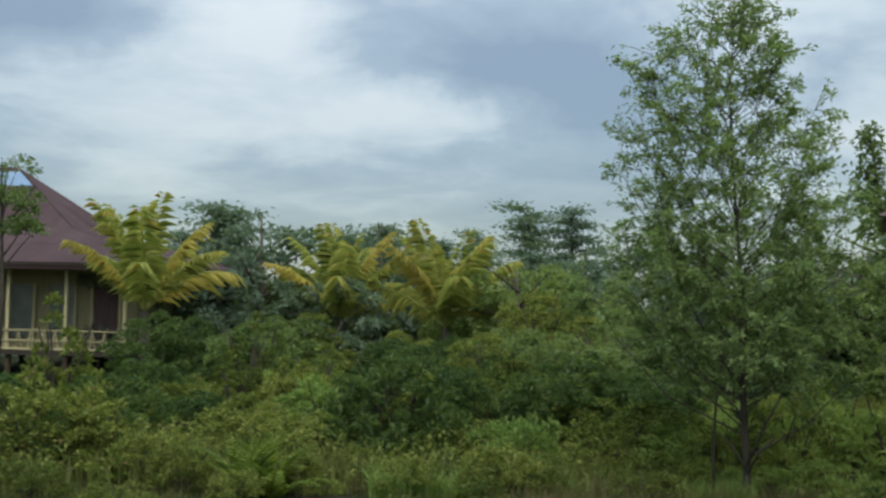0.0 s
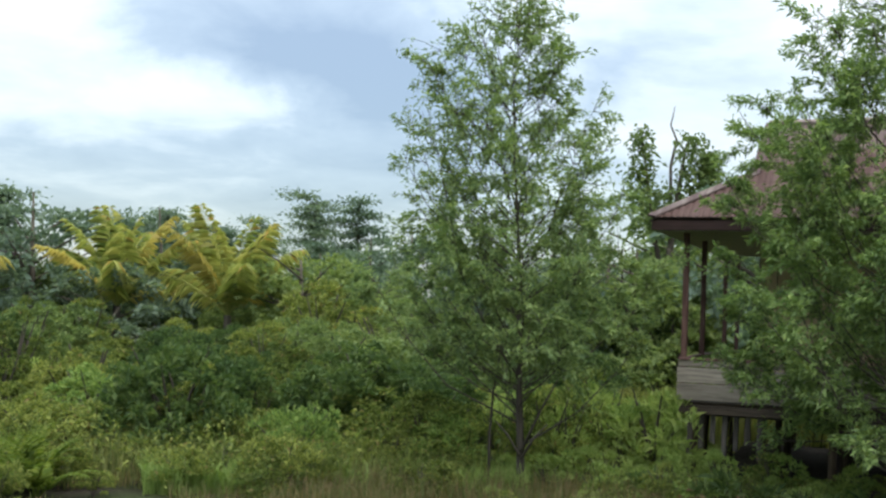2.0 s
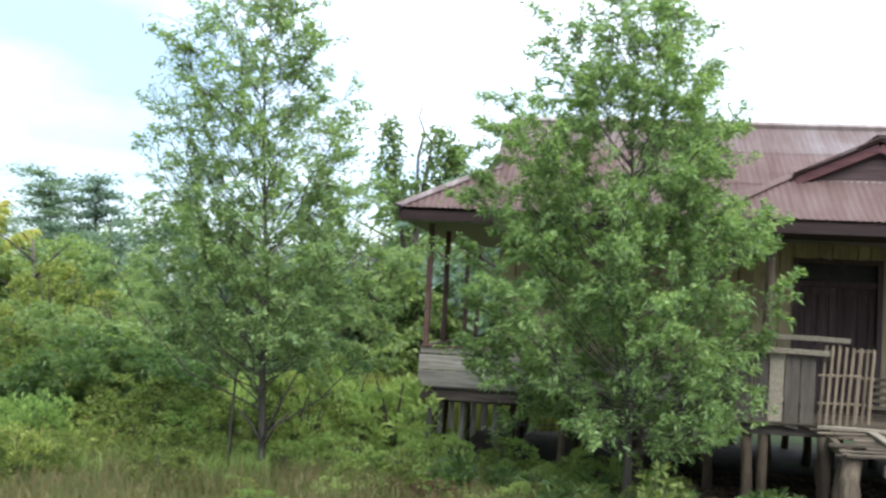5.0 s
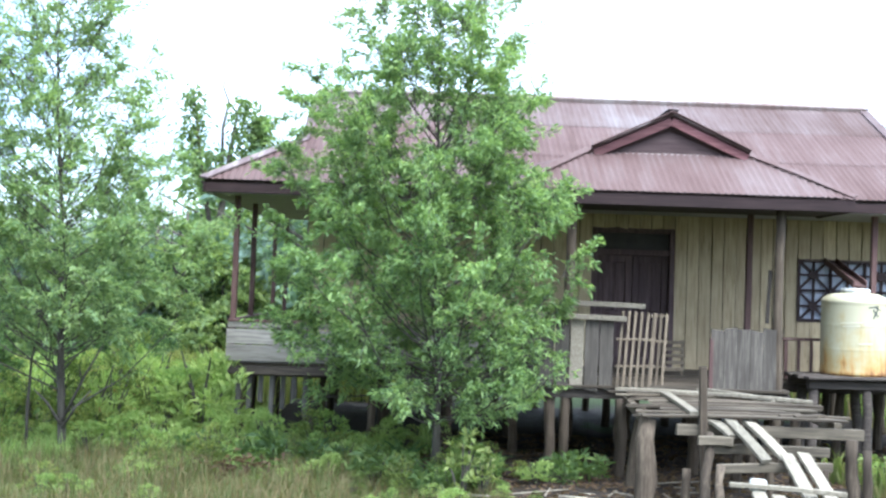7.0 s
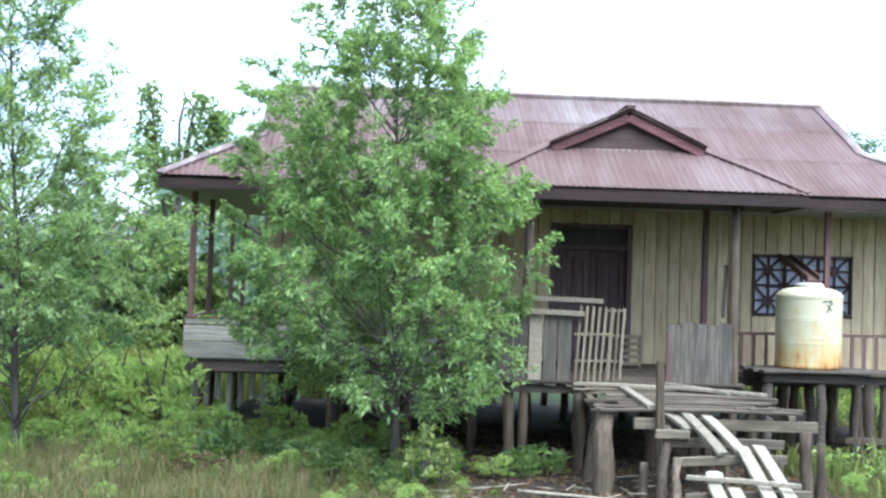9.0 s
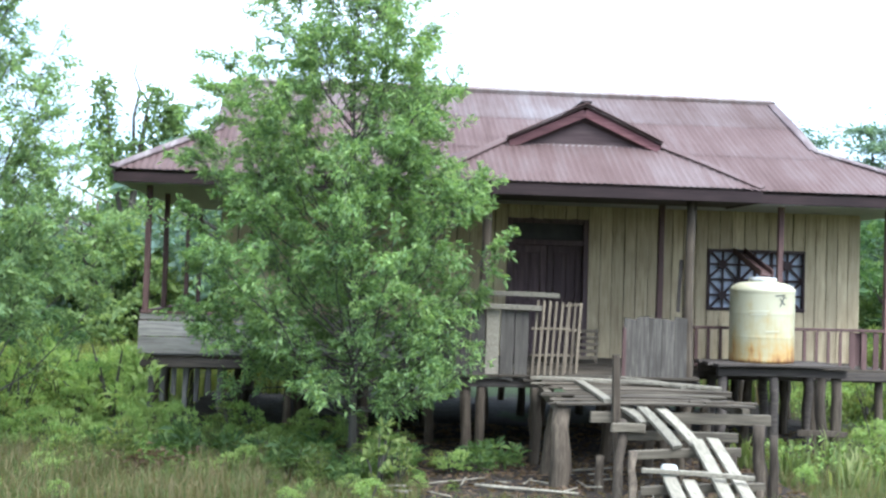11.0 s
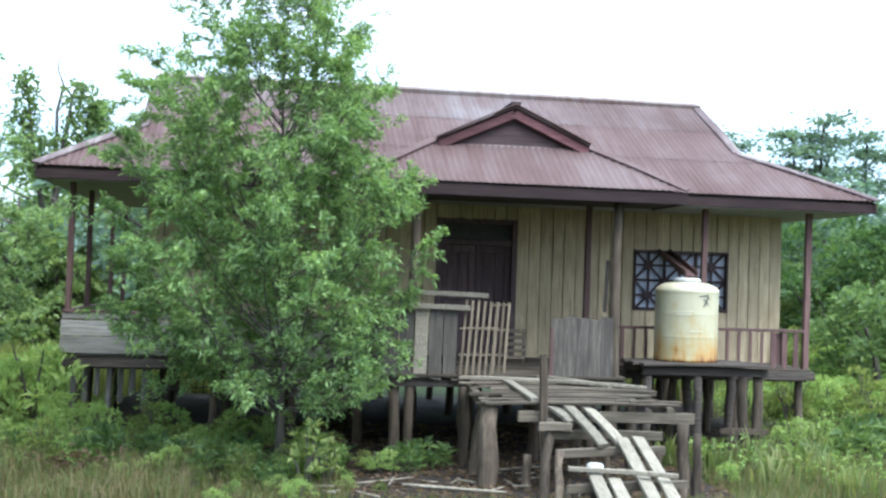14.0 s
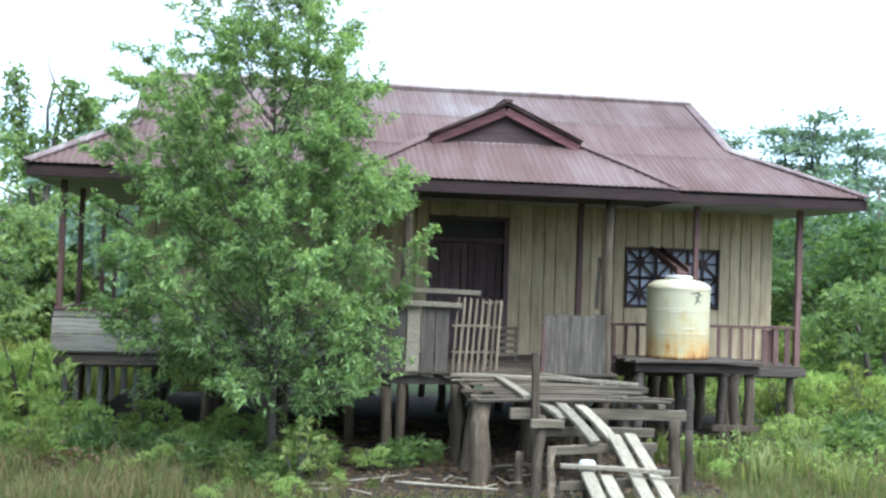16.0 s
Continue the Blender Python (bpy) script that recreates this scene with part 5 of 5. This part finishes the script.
slim = [make_bush(s, 2300, 0.62, 2.1, 0.11, m_, lab, "slim_shrub", lumps=34, spread=0.24, up=0.8, wide=0.34) for s, m_, lab in ((81, M_LEAF_BUSH, "slim upright green shrub"), (82, M_LEAF_DARK, "slim upright dark green shrub"), (83, M_LEAF_WEED, "slim upright light green shrub"))]
scatter(slim, fan(23, 21, 57, 17.5, 31, 3.0, 0.85, clear_of_house), 61, 0.6, 1.3)
scatter(slim[::2], fan(24, -37, -21.5, 24, 34, 3.2, 0.8, clear_of_house), 62, 0.6, 1.2)
forest = [make_tree(s, 4000, 2.6, h, 0.5, 0.2, m_, lab, lumps=40, spread=0.22) for s, h, m_, lab in ((51, 4.6, M_LEAF_HAZED, "dark green tree at the forest edge"), (52, 5.2, M_LEAF_HAZED, "dark green tree at the forest edge"), (53, 4.2, M_LEAF_FOREST, "leafy green tree at the forest edge"))]
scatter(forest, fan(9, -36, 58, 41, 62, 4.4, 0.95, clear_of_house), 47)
scatter(forest, fan(19, 35, 53, 43, 52, 3.2, 0.9, clear_of_house), 53)
scatter(forest[::2], fan(11, 3, 15, 28, 37, 2.7, 1.12, clear_of_house), 49)
scatter(forest, fan(12, -37, -23.5, 39, 47, 3.6, 1.05, clear_of_house), 50)

scatter(forest[:2], fan(25, -36, -24, 45, 51, 2.8, 1.15, clear_of_house), 54)


def tiered_tree(seed, height, rx, low, mat, label, n=95, boughs=13):
    """A forest tree with a bare stem and flat, layered boughs."""
    ob = thing("tree", (0, 0, 0), label, "tree", "trees above the forest line")
    rnd, rng = random.Random(seed), np.random.default_rng(seed)
    bm = bmesh.new()
    pole([(0, 0, -0.2), (0.15, 0, height * 0.5), (0.0, 0.1, height * 0.97)], [0.16, 0.11, 0.03], 7, 0.05, seed, bm)
    pos, way = [], []
    for k in range(boughs):
        f = low + (1 - low) * (k + rnd.random() * 0.6) / boughs
        a = k * 2.4 + rnd.uniform(-0.4, 0.4)
        r = rx * (1.05 - 0.55 * f) * rnd.uniform(0.6, 1.15)
        tip = np.array([math.cos(a) * r, math.sin(a) * r, height * f + 0.15 * r])
        pole([(0, 0, height * f - 0.3), tuple(tip * [0.5, 0.5, 1] - [0, 0, 0.1]), tuple(tip)], [0.05, 0.03, 0.01], 4, 0, k, bm, False)
        for j in range(3):
            c = np.array([0, 0, height * f]) + (tip - [0, 0, height * f]) * (0.45 + 0.28 * j)
            q = rng.normal(0, 1, (n, 3)) * [0.42, 0.42, 0.10] * (0.7 + 0.4 * j)
            pos.append(c + q)
            way.append(q + rng.normal(0, 0.4, (n, 3)) + [0, 0, 0.25])
    pos, way = np.concatenate(pos), np.concatenate(way)
    L = rng.uniform(0.18, 0.34, len(pos))
    part("trunk", bm, M_BARK, ob)
    part("crown", leaves_mesh("crown", pos, way, L, L * 0.5, mat, rng, 0.2, 0.2), None, ob)
    return ob


def at_spots(ob, spots):
    """Copies of one plant at (x, y, size, turn); the plant itself takes the first spot."""
    ms = [pose(x, y, -0.05, 0, 0, turn) @ Matrix.Diagonal((s, s, s, 1)) for x, y, s, turn in spots]
    ob.matrix_basis = ms[0]
    for m4 in ms[1:]:
        copy_thing(ob, m4 @ Matrix.Diagonal((1 / ob.scale[0], 1 / ob.scale[1], 1 / ob.scale[2], 1)))


at_spots(tiered_tree(1, 9.0, 2.6, 0.5, M_LEAF_HAZED, "tall forest tree with layered dark boughs"), [(-33.1, 61.7, 1.0, 0), (-30.7, 62.9, 0.97, 80), (-38.3, 64.5, 0.85, 30)])
at_spots(tiered_tree(3, 10.0, 1.75, 0.66, M_LEAF_HAZED, "tall forest tree with small umbrella crown", 80, 7), [(20.8, 50, 0.99, 0), (24.3, 50, 1.0, 40), (25.67, 50, 1.07, 160), (28.0, 50, 1.0, 100), (29.8, 49.4, 0.95, 230)])
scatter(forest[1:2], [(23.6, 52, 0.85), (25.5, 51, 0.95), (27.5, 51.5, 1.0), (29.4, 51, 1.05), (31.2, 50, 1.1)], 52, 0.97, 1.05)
at_spots(tiered_tree(2, 7.6, 1.15, 0.42, M_LEAF_HAZED, "slim forest tree with small dark crown"), [(-41.6, 43.3, 1.02, 0), (-41.0, 44.0, 0.98, 140), (-42.7, 42.1, 0.82, 50), (-36.0, 50.5, 0.92, 90), (-37.6, 49.2, 0.86, 10), (-34.6, 54.0, 0.84, 60), (-29.0, 55.0, 0.75, 0), (-40.0, 52.0, 0.82, 20)])
edge_tree = make_tree(71, 2600, 1.25, 6.2, 3.4, 0.13, M_LEAF_FOREST, "leafy tree in front of the neighbour house", trunk=0.08)
edge_tree.matrix_basis = pose(*polar(54.0, 29.5))
# a half-dead tree behind the verandah: two leafy leaders and a bare twisted snag
snag = thing("half_dead_tree", (-5.5, 30, 0), "half-dead tree with bare twisted top branch", "tree")
bm = pole([(-5.6, 30, -0.2), (-5.6, 30, 3.0), (-5.3, 30, 5.6), (-5.1, 30, 7.0)], [0.14, 0.11, 0.07, 0.02], 7, 0.05, 1)
pole([(-5.6, 30, 3.0), (-6.0, 30, 5.2), (-6.3, 30, 7.3)], [0.09, 0.06, 0.02], 6, 0.05, 2, bm)
pole([(-5.45, 30, 4.6), (-5.5, 30, 6.4), (-5.36, 30, 7.1), (-5.52, 30, 7.5), (-5.42, 30, 8.0)], [0.06, 0.045, 0.035, 0.025, 0.01], 6, 0.05, 3, bm)
part("trunk", bm, M_BARK, snag)
rng = np.random.default_rng(5)
pos = []
for cx, cz0, cz1, rr in ((-6.3, 5.2, 7.4, 0.36), (-4.95, 5.0, 7.2, 0.5), (-4.5, 5.6, 6.7, 0.3), (-5.7, 4.4, 5.8, 0.7)):
    n = 760
    z = rng.uniform(cz0, cz1, n)
    pos.append(np.stack([cx + rng.normal(0, rr * 0.6, n) * (1.2 - 0.6 * (z - cz0) / (cz1 - cz0)), 30 + rng.normal(0, rr * 0.6, n), z], 1))
pos = np.concatenate(pos)
L = rng.uniform(0.12, 0.24, len(pos))
part("crown", leaves_mesh("crown", pos, rng.normal(0, 1, pos.shape) + [0, 0, 0.3], L, L * 0.45, M_LEAF_FOREST, rng), None, snag)


def palm(seed, at, trunk_h, length, fronds, label):
    """A young coconut palm: ringed trunk, arching fronds with hanging leaflets."""
    rnd, rng = random.Random(seed), np.random.default_rng(seed)
    ob = thing("palm", at, label, "palm", "yellowing palms")
    o = Vector(at)
    part("trunk", pole([o + Vector((0, 0, -0.2)), o + Vector((0.05, 0, trunk_h * 0.5)), o + Vector((0, 0, trunk_h))], [0.2, 0.16, 0.13], 9, 0.08, seed), M_BARK, ob)
    for k in range(fronds):
        a = k * 2.4 + rnd.uniform(-0.3, 0.3)
        f = (k + 0.5) / fronds
        lift = 1.45 - 0.85 * f ** 1.4 + rnd.uniform(-0.1, 0.1)
        ln = length * rnd.uniform(0.85, 1.1)
        pts = []
        p, tilt = o + Vector((0, 0, trunk_h)), lift
        for i in range(11):
            pts.append(p.copy())
            p = p + Vector((math.cos(a) * math.cos(tilt), math.sin(a) * math.cos(tilt), math.sin(tilt))) * ln / 10
            tilt -= (0.05 + 0.06 * f) * (0.3 + i / 6)
        fr = part("frond", pole(pts, [0.035 * (1 - i / 10.5) + 0.004 for i in range(11)], 5, 0, k, None, False), M_PALM, ob)
        pa = np.array([tuple(v) for v in pts])
        n = 36
        g = np.repeat(np.linspace(0.14, 0.99, n), 2) * 10
        i0 = np.minimum(g.astype(int), 9)
        base = pa[i0] + (pa[i0 + 1] - pa[i0]) * (g - i0)[:, None]
        along = unit(pa[i0 + 1] - pa[i0])
        side = unit(np.cross(along, [0, 0, 1.0])) * np.tile([1, -1], n)[:, None]
        hang = rnd.uniform(0.1, 0.4) * (0.4 + f)
        way = along * 0.62 + side * 0.7 + np.array([0, 0, -hang]) + rng.normal(0, 0.12, base.shape)
        L = ln * 0.21 * np.sin(np.clip(g / 10, 0.05, 0.97) * 3.0) ** 0.6 * rng.uniform(0.7, 1.15, len(g)) + 0.08
        part("leaf_blade", leaves_mesh("leaf_blade", base, way, L, L * 0 + 0.034, M_PALM_OLD if k % 4 == 3 else M_PALM, rng, 0.1, 0.45), None, fr)["kind"] = "stuff"
    return ob


palm(1, (-24.25, 22.4, 0), 2.3, 3.3, 12, "yellowing young palm beside the neighbour house")
palm(2, (-24.4, 31.6, 0), 2.1, 3.6, 12, "yellowing young coconut palm among shrubs")
palm(3, (-21.4, 33.8, 0), 1.9, 3.8, 13, "yellowing young coconut palm among shrubs")
palm(4, (-19.6, 37.0, 0), 1.2, 2.2, 12, "small darker palm low among shrubs")


def fern(seed, n_fronds, length, mat, label, name="fern", upright=1.0, cat="fern"):
    """A tuft of arching pinnate fronds."""
    rnd, rng = random.Random(seed), np.random.default_rng(seed)
    ob = thing(name, (0, 0, 0), label, cat, "ferns and tufts")
    for k in range(n_fronds):
        a, tilt = k * 2.4 + rnd.uniform(-0.3, 0.3), upright * rnd.uniform(0.75, 1.35)
        p = Vector((0.03 * math.cos(a), 0.03 * math.sin(a), -0.03))
        pts = []
        for i in range(7):
            pts.append(tuple(p))
            p = p + Vector((math.cos(a) * math.cos(tilt), math.sin(a) * math.cos(tilt), math.sin(tilt))) * length * rnd.uniform(0.9, 1.1) / 6
            tilt -= 0.22
        pa = np.array(pts)
        g = np.repeat(np.linspace(0.15, 0.98, 15), 2) * 6
        i0 = np.minimum(g.astype(int), 5)
        base = pa[i0] + (pa[i0 + 1] - pa[i0]) * (g - i0)[:, None]
        along = unit(pa[i0 + 1] - pa[i0])
        side = unit(np.cross(along, [0, 0, 1.0])) * np.tile([1, -1], 15)[:, None]
        L = length * 0.24 * (1.1 - g / 6) + 0.02
        fr = part("frond", pole(pts, [0.007] * 6 + [0.002], 4, 0, k, None, False), mat, ob)
        part("leaf_blade", leaves_mesh("leaf_blade", base, along * 0.5 + side + [0, 0, 0.1], L, L * 0.28, mat, rng, 0.1, 0.1), None, fr)["kind"] = "stuff"
    return ob


M_FERN_DEEP = leaf("deep_fern_frond", (0.03, 0.06, 0.02), (0.062, 0.11, 0.036), (0.12, 0.18, 0.06), 0.6)
at_spots(fern(1, 15, 0.85, M_FERN, "bright yellow-green fern at the roadside", upright=1.22), [(-10.15, 11.2, 1.25, 0), (-9.75, 11.25, 1.1, 70), (-10.3, 11.7, 1.2, 120), (-12.2, 10.6, 0.9, 40), (-0.9, 14.4, 0.5, 20), (-1.6, 14.2, 0.45, 80), (-0.3, 14.7, 0.45, 10), (-6.9, 13.6, 0.6, 20)])
at_spots(fern(2, 18, 0.6, M_FERN_DEEP, "dark green fern by the bare earth", upright=1.2), [(0.9, 14.6, 0.8, 30), (-0.2, 15.2, 0.9, 20), (0.3, 13.75, 0.8, 60), (0.62, 13.85, 0.7, 10), (0.05, 13.95, 0.75, 100)])
M_HERB = leaf("herb_leaf", (0.036, 0.062, 0.024), (0.072, 0.110, 0.038), (0.14, 0.18, 0.06), 0.5)
M_LIME = leaf("lime_leaf", (0.07, 0.10, 0.03), (0.14, 0.175, 0.055), (0.26, 0.28, 0.10), 0.6)
yellow = make_bush(91, 150, 0.30, 0.85, 0.13, M_LIME, "small yellow-green leafy shrub on bare earth", "yellow_shrub", lumps=16, up=0.6, wide=0.34, spread=0.2)
at_spots(yellow, [(0.5, 13.0, 1.0, 0), (0.75, 13.25, 0.7, 90), (-5.3, 13.7, 0.6, 10), (-8.2, 13.0, 0.8, 40)])


herb = make_bush(95, 260, 0.42, 0.5, 0.19, M_HERB, "broad-leaved green herb on bare earth", "leafy_herb", lumps=18, up=0.75, wide=0.27, spread=0.22)
at_spots(herb, [(1.8, 14.2, 0.75, 0), (2.12, 14.5, 0.8, 80), (0.55, 13.6, 0.8, 120), (-0.5, 13.8, 0.9, 30), (-1.2, 14.3, 0.9, 90), (-1.9, 14.7, 1.0, 10), (0.1, 13.2, 0.6, 60), (-2.9, 14.9, 0.9, 150), (8.5, 15.3, 1.0, 20), (8.95, 15.8, 1.2, 70), (9.5, 16.4, 1.1, 140), (7.7, 15.0, 0.7, 30)])
scatter(weeds, [(wr.uniform(-4.6, 1.6), wr.uniform(11.9, 14.2), wr.uniform(0.14, 0.36)) for _ in range(46)], 78)
scatter(weeds, [(wr.uniform(5.4, 10.5), wr.uniform(11.5, 16), wr.uniform(0.14, 0.4)) for _ in range(26)], 79)
scatter(weeds, [(wr.uniform(-7.5, -3.4), wr.uniform(14.9, 17.5), wr.uniform(0.45, 0.85)) for _ in range(34)], 80)


# ---------------------------------------------------------------- grass
def blades(name, label, pts, height, width, mat, seed, bend=0.45):
    """Many bent blades of grass as one mass."""
    rng = np.random.default_rng(seed)
    n = len(pts)
    a = rng.uniform(0, 6.283, n)
    d = np.stack([np.cos(a), np.sin(a), np.zeros(n)], 1)
    s = np.stack([-np.sin(a), np.cos(a), np.zeros(n)], 1)
    h = (height * rng.uniform(0.5, 1.25, n))[:, None]
    w = (width * rng.uniform(0.7, 1.3, n))[:, None] / 2
    b = (bend * rng.uniform(0.1, 1.2, n))[:, None]
    z = np.array([0, 0, 1.0])
    base = pts
    mid_ = base + z * h * 0.6 + d * h * b * 0.3
    tip = base + z * h * (1 - 0.3 * b) + d * h * b
    v = np.stack([base - s * w, base + s * w, mid_ + s * w * 0.8, mid_ - s * w * 0.8, tip], 1)
    ob = part(name, quads_mesh(name, v, 5, [(0, 1, 2, 3), (3, 2, 4)], mat), None)
    return tagged(ob, label, "grass", kind="stuff")


def strew(seed, n, yaw0, yaw1, r0, r1, bare=None, clump_by=0.5):
    """Points over a stretch of ground, thicker in patches, none where bare(x, y) says so."""
    rng = np.random.default_rng(seed)
    r = np.sqrt(rng.uniform(r0 * r0, r1 * r1, n))
    a = np.radians(rng.uniform(yaw0, yaw1, n))
    p = np.stack([-np.sin(a) * r, np.cos(a) * r, np.full(n, -0.05)], 1)
    ok = [noise.noise((x * clump_by, y * clump_by, seed)) > -0.25 and not (bare and bare(x, y)) for x, y, _ in p]
    return p[np.array(ok)]


def bare_earth(x, y):
    """Trodden ground under and before the house."""
    return 1.0 < x < 5.5 and y > 12.2 or -2.6 < x < 8.4 and 16.7 < y < 23.5 or 5.4 < x < 7.4 and y > 15.3 or -0.3 < x < 1.5 and y > 13.3 and noise.noise((x * 2, y * 2, 1)) > 0


def tuft(seed, spots, per, spread):
    rng = np.random.default_rng(seed)
    c = np.array([(x, y, -0.03) for x, y in spots])
    p = np.repeat(c, per, 0)
    p[:, :2] += rng.normal(0, spread, (len(p), 2))
    return p


blades("dry_grass", "knee-high brownish dry grass along the road", strew(1, 22000, -34, 30, 10.8, 15.6, bare_earth), 0.24, 0.007, M_GRASS_DRY, 1, 0.9)
blades("dry_grass", "tall brownish dry grass before the house", strew(21, 15000, 3.5, 30, 11.6, 15.8, bare_earth, 0.7), 0.42, 0.009, M_GRASS_DRY, 21, 0.9)
blades("rough_grass", "rough green and straw-coloured grass", strew(2, 44000, -34, 57, 11.0, 17.5, bare_earth), 0.22, 0.010, M_GRASS, 2, 0.8)
def leafy_cover(name, label, seed, n, yaw0, yaw1, r0, r1, low, high, size, mat, bare=None, patchy=0.45):
    """Low tangled greenery: leaves of creepers and weeds, humped and patchy, over a stretch of ground."""
    rng = np.random.default_rng(seed)
    p = strew(seed, n, yaw0, yaw1, r0, r1, bare, patchy)
    hump = np.array([0.5 + 0.5 * noise.noise((x * 0.9, y * 0.9, seed)) + 0.45 * noise.noise((x * 2.6, y * 2.6, seed + 3)) for x, y, _ in p]).clip(0, 1.3)
    p[:, 2] = (low + (high - low) * hump) * np.sqrt(rng.uniform(0.05, 1, len(p)))
    L = rng.uniform(0.6, 1.4, len(p)) * size
    way = rng.normal(0, 0.8, p.shape) + np.array([0, -0.1, 0.55])
    return tagged(part(name, leaves_mesh(name, p, way, L, L * rng.uniform(0.3, 0.5, len(p)), mat, rng), None), label, "undergrowth", kind="stuff")


leafy_cover("creeper_cover", "tangled creepers and weeds between the shrubs", 31, 36000, 20, 57, 15.6, 27, 0.15, 0.95, 0.085, M_LEAF_BUSH, lambda x, y: not clear_of_house(x, y))
leafy_cover("weed_cover", "bright low weeds in the clearing", 32, 34000, 9, 32, 16.6, 25, 0.1, 0.7, 0.075, M_LEAF_WEED, lambda x, y: not clear_of_house(x, y))
leafy_cover("weed_cover", "low weeds before the verandah", 33, 9000, 0, 14, 14.2, 17.2, 0.03, 0.36, 0.075, M_LEAF_WEED, bare_earth, 0.56)
leafy_cover("weed_cover", "patchy weeds beside the house", 34, 9000, -36, -21, 15.0, 28, 0.05, 0.45, 0.075, M_LEAF_WEED, bare_earth, 0.52)
blades("green_grass", "bright green grass behind the dry strip", strew(22, 16000, 17, 36, 14.8, 18.0, None, 0.6), 0.42, 0.018, M_LEAF_WEED, 22, 0.8)
blades("tall_grass", "tall bright green grass in the clearing", strew(3, 14000, 7, 31, 15.5, 27, bare_earth, 0.35), 0.45, 0.016, M_LEAF_WEED, 3, 0.8)
blades("meadow_grass", "pale green meadow grass beside the house", strew(4, 8000, -36, -21, 15.5, 34, bare_earth, 0.35), 0.30, 0.012, M_REED, 4, 0.9)
blades("straw_grass", "straw-coloured grass beside the house", strew(14, 16000, -36, -20, 14.0, 30, bare_earth, 0.5), 0.24, 0.009, M_GRASS, 14, 0.9)
blades("bank_grass", "tall yellow-green grass beyond the verandah", strew(16, 9000, 1, 14, 20.5, 27, bare_earth, 0.4), 0.95, 0.022, M_BANK, 16, 0.6)
blades("back_grass", "grass behind the stilt house", strew(6, 16000, -22, 12, 23.4, 34, bare_earth, 0.35), 0.7, 0.03, M_GRASS, 6)
blades("undergrowth", "grass and undergrowth between the shrubs", strew(5, 30000, 20, 57, 15.5, 30, None, 0.4), 0.55, 0.02, M_REED, 5)
at_reeds = [(5.9, 14.2), (6.25, 13.3), (6.5, 14.0), (6.9, 15.2), (7.2, 13.6), (7.4, 14.6), (8.0, 15.5), (7.0, 12.6), (8.6, 16.4), (5.6, 15.0)]
for k, (x, y) in enumerate(at_reeds):
    blades("reed_tuft", "bright green tuft of broad reed blades", tuft(k, [(x, y)], 55, 0.13), 0.5, 0.032, M_REED, 10 + k, 0.8)
sx, sy, _ = polar(47.3, 17.0)
blades("spiky_tuft", "spiky grey-green tuft with long narrow blades", tuft(31, [(sx, sy)], 34, 0.1), 1.0, 0.036, M_REED, 31, 1.0)
# fallen sticks on the bare earth, and a mound of dead brush
for k, (a, d, r) in enumerate((((1.6, 12.9, 0.08), (2.7, 12.4, 0.09), 0.022), ((1.9, 13.4, 0.03), (2.5, 13.2, 0.03), 0.014), ((1.1, 13.3, 0.02), (1.8, 13.6, 0.04), 0.012), ((2.9, 14.2, 0.03), (3.6, 14.5, 0.03), 0.016), ((8.3, 15.6, 0.04), (9.1, 15.9, 0.04), 0.03))):
    stick = tagged(part("stick", log(a, d, r, r * 0.6, k), M_PALE), "pale fallen stick on bare earth", "stick", "fallen sticks")
rk = random.Random(44)
for k in range(26):
    x, y, a = rk.uniform(0.6, 3.6), rk.uniform(12.2, 14.8), rk.uniform(0, 3.14)
    ln = rk.uniform(0.12, 0.45)
    tagged(part("twig", log((x, y, 0.07), (x + ln * math.cos(a), y + ln * math.sin(a), 0.06 + rk.uniform(0, 0.05)), 0.011, 0.006, k), M_PALE if k % 3 else M_PILE), "broken pale twig on bare earth", "twig", "fallen sticks")
mound = thing("brush_heap", (-2.3, 14.0, 0), "low heap of dead brown brush in grass", "brush heap")
rngm = np.random.default_rng(9)
pm = rngm.normal(0, 1, (420, 3)) * [0.3, 0.2, 0.08] + [-2.3, 14.0, 0.1]
pm[:, 2] = np.maximum(pm[:, 2], 0.0)
M_DEAD = leaf("dead_leaf", (0.035, 0.022, 0.014), (0.085, 0.055, 0.035), (0.16, 0.11, 0.07), 0.8)
part("dead_leaf_layer", leaves_mesh("dead_leaf_layer", pm, rngm.normal(0, 1, pm.shape) * [1, 1, 0.4], rngm.uniform(0.07, 0.16, 420), rngm.uniform(0.02, 0.05, 420), M_DEAD, rngm), None, mound)["kind"] = "stuff"
nl = 9000
pl = np.stack([rngm.uniform(-0.5, 7.8, nl), rngm.uniform(12.3, 18.5, nl), np.full(nl, 0.0)], 1)
pl = pl[[bare_earth(x, y) for x, y, _ in pl]]
for p_ in pl:
    x, y = p_[0], p_[1]
    p_[2] = 0.10 * noise.noise((x * 0.35, y * 0.35, 3.0)) + 0.05 * noise.noise((x * 1.1, y * 1.1, 7.0)) + 0.035 * noise.noise((x * 3, y * 3, 5.0)) + 0.012
tagged(part("leaf_litter", leaves_mesh("leaf_litter", pl, rngm.normal(0, 1, pl.shape) * [1, 1, 0.15], rngm.uniform(0.06, 0.13, len(pl)), rngm.uniform(0.025, 0.05, len(pl)), M_DEAD, rngm, 0.1, 0.0), None), "dead brown leaves strewn on bare earth", "leaf litter", kind="stuff")
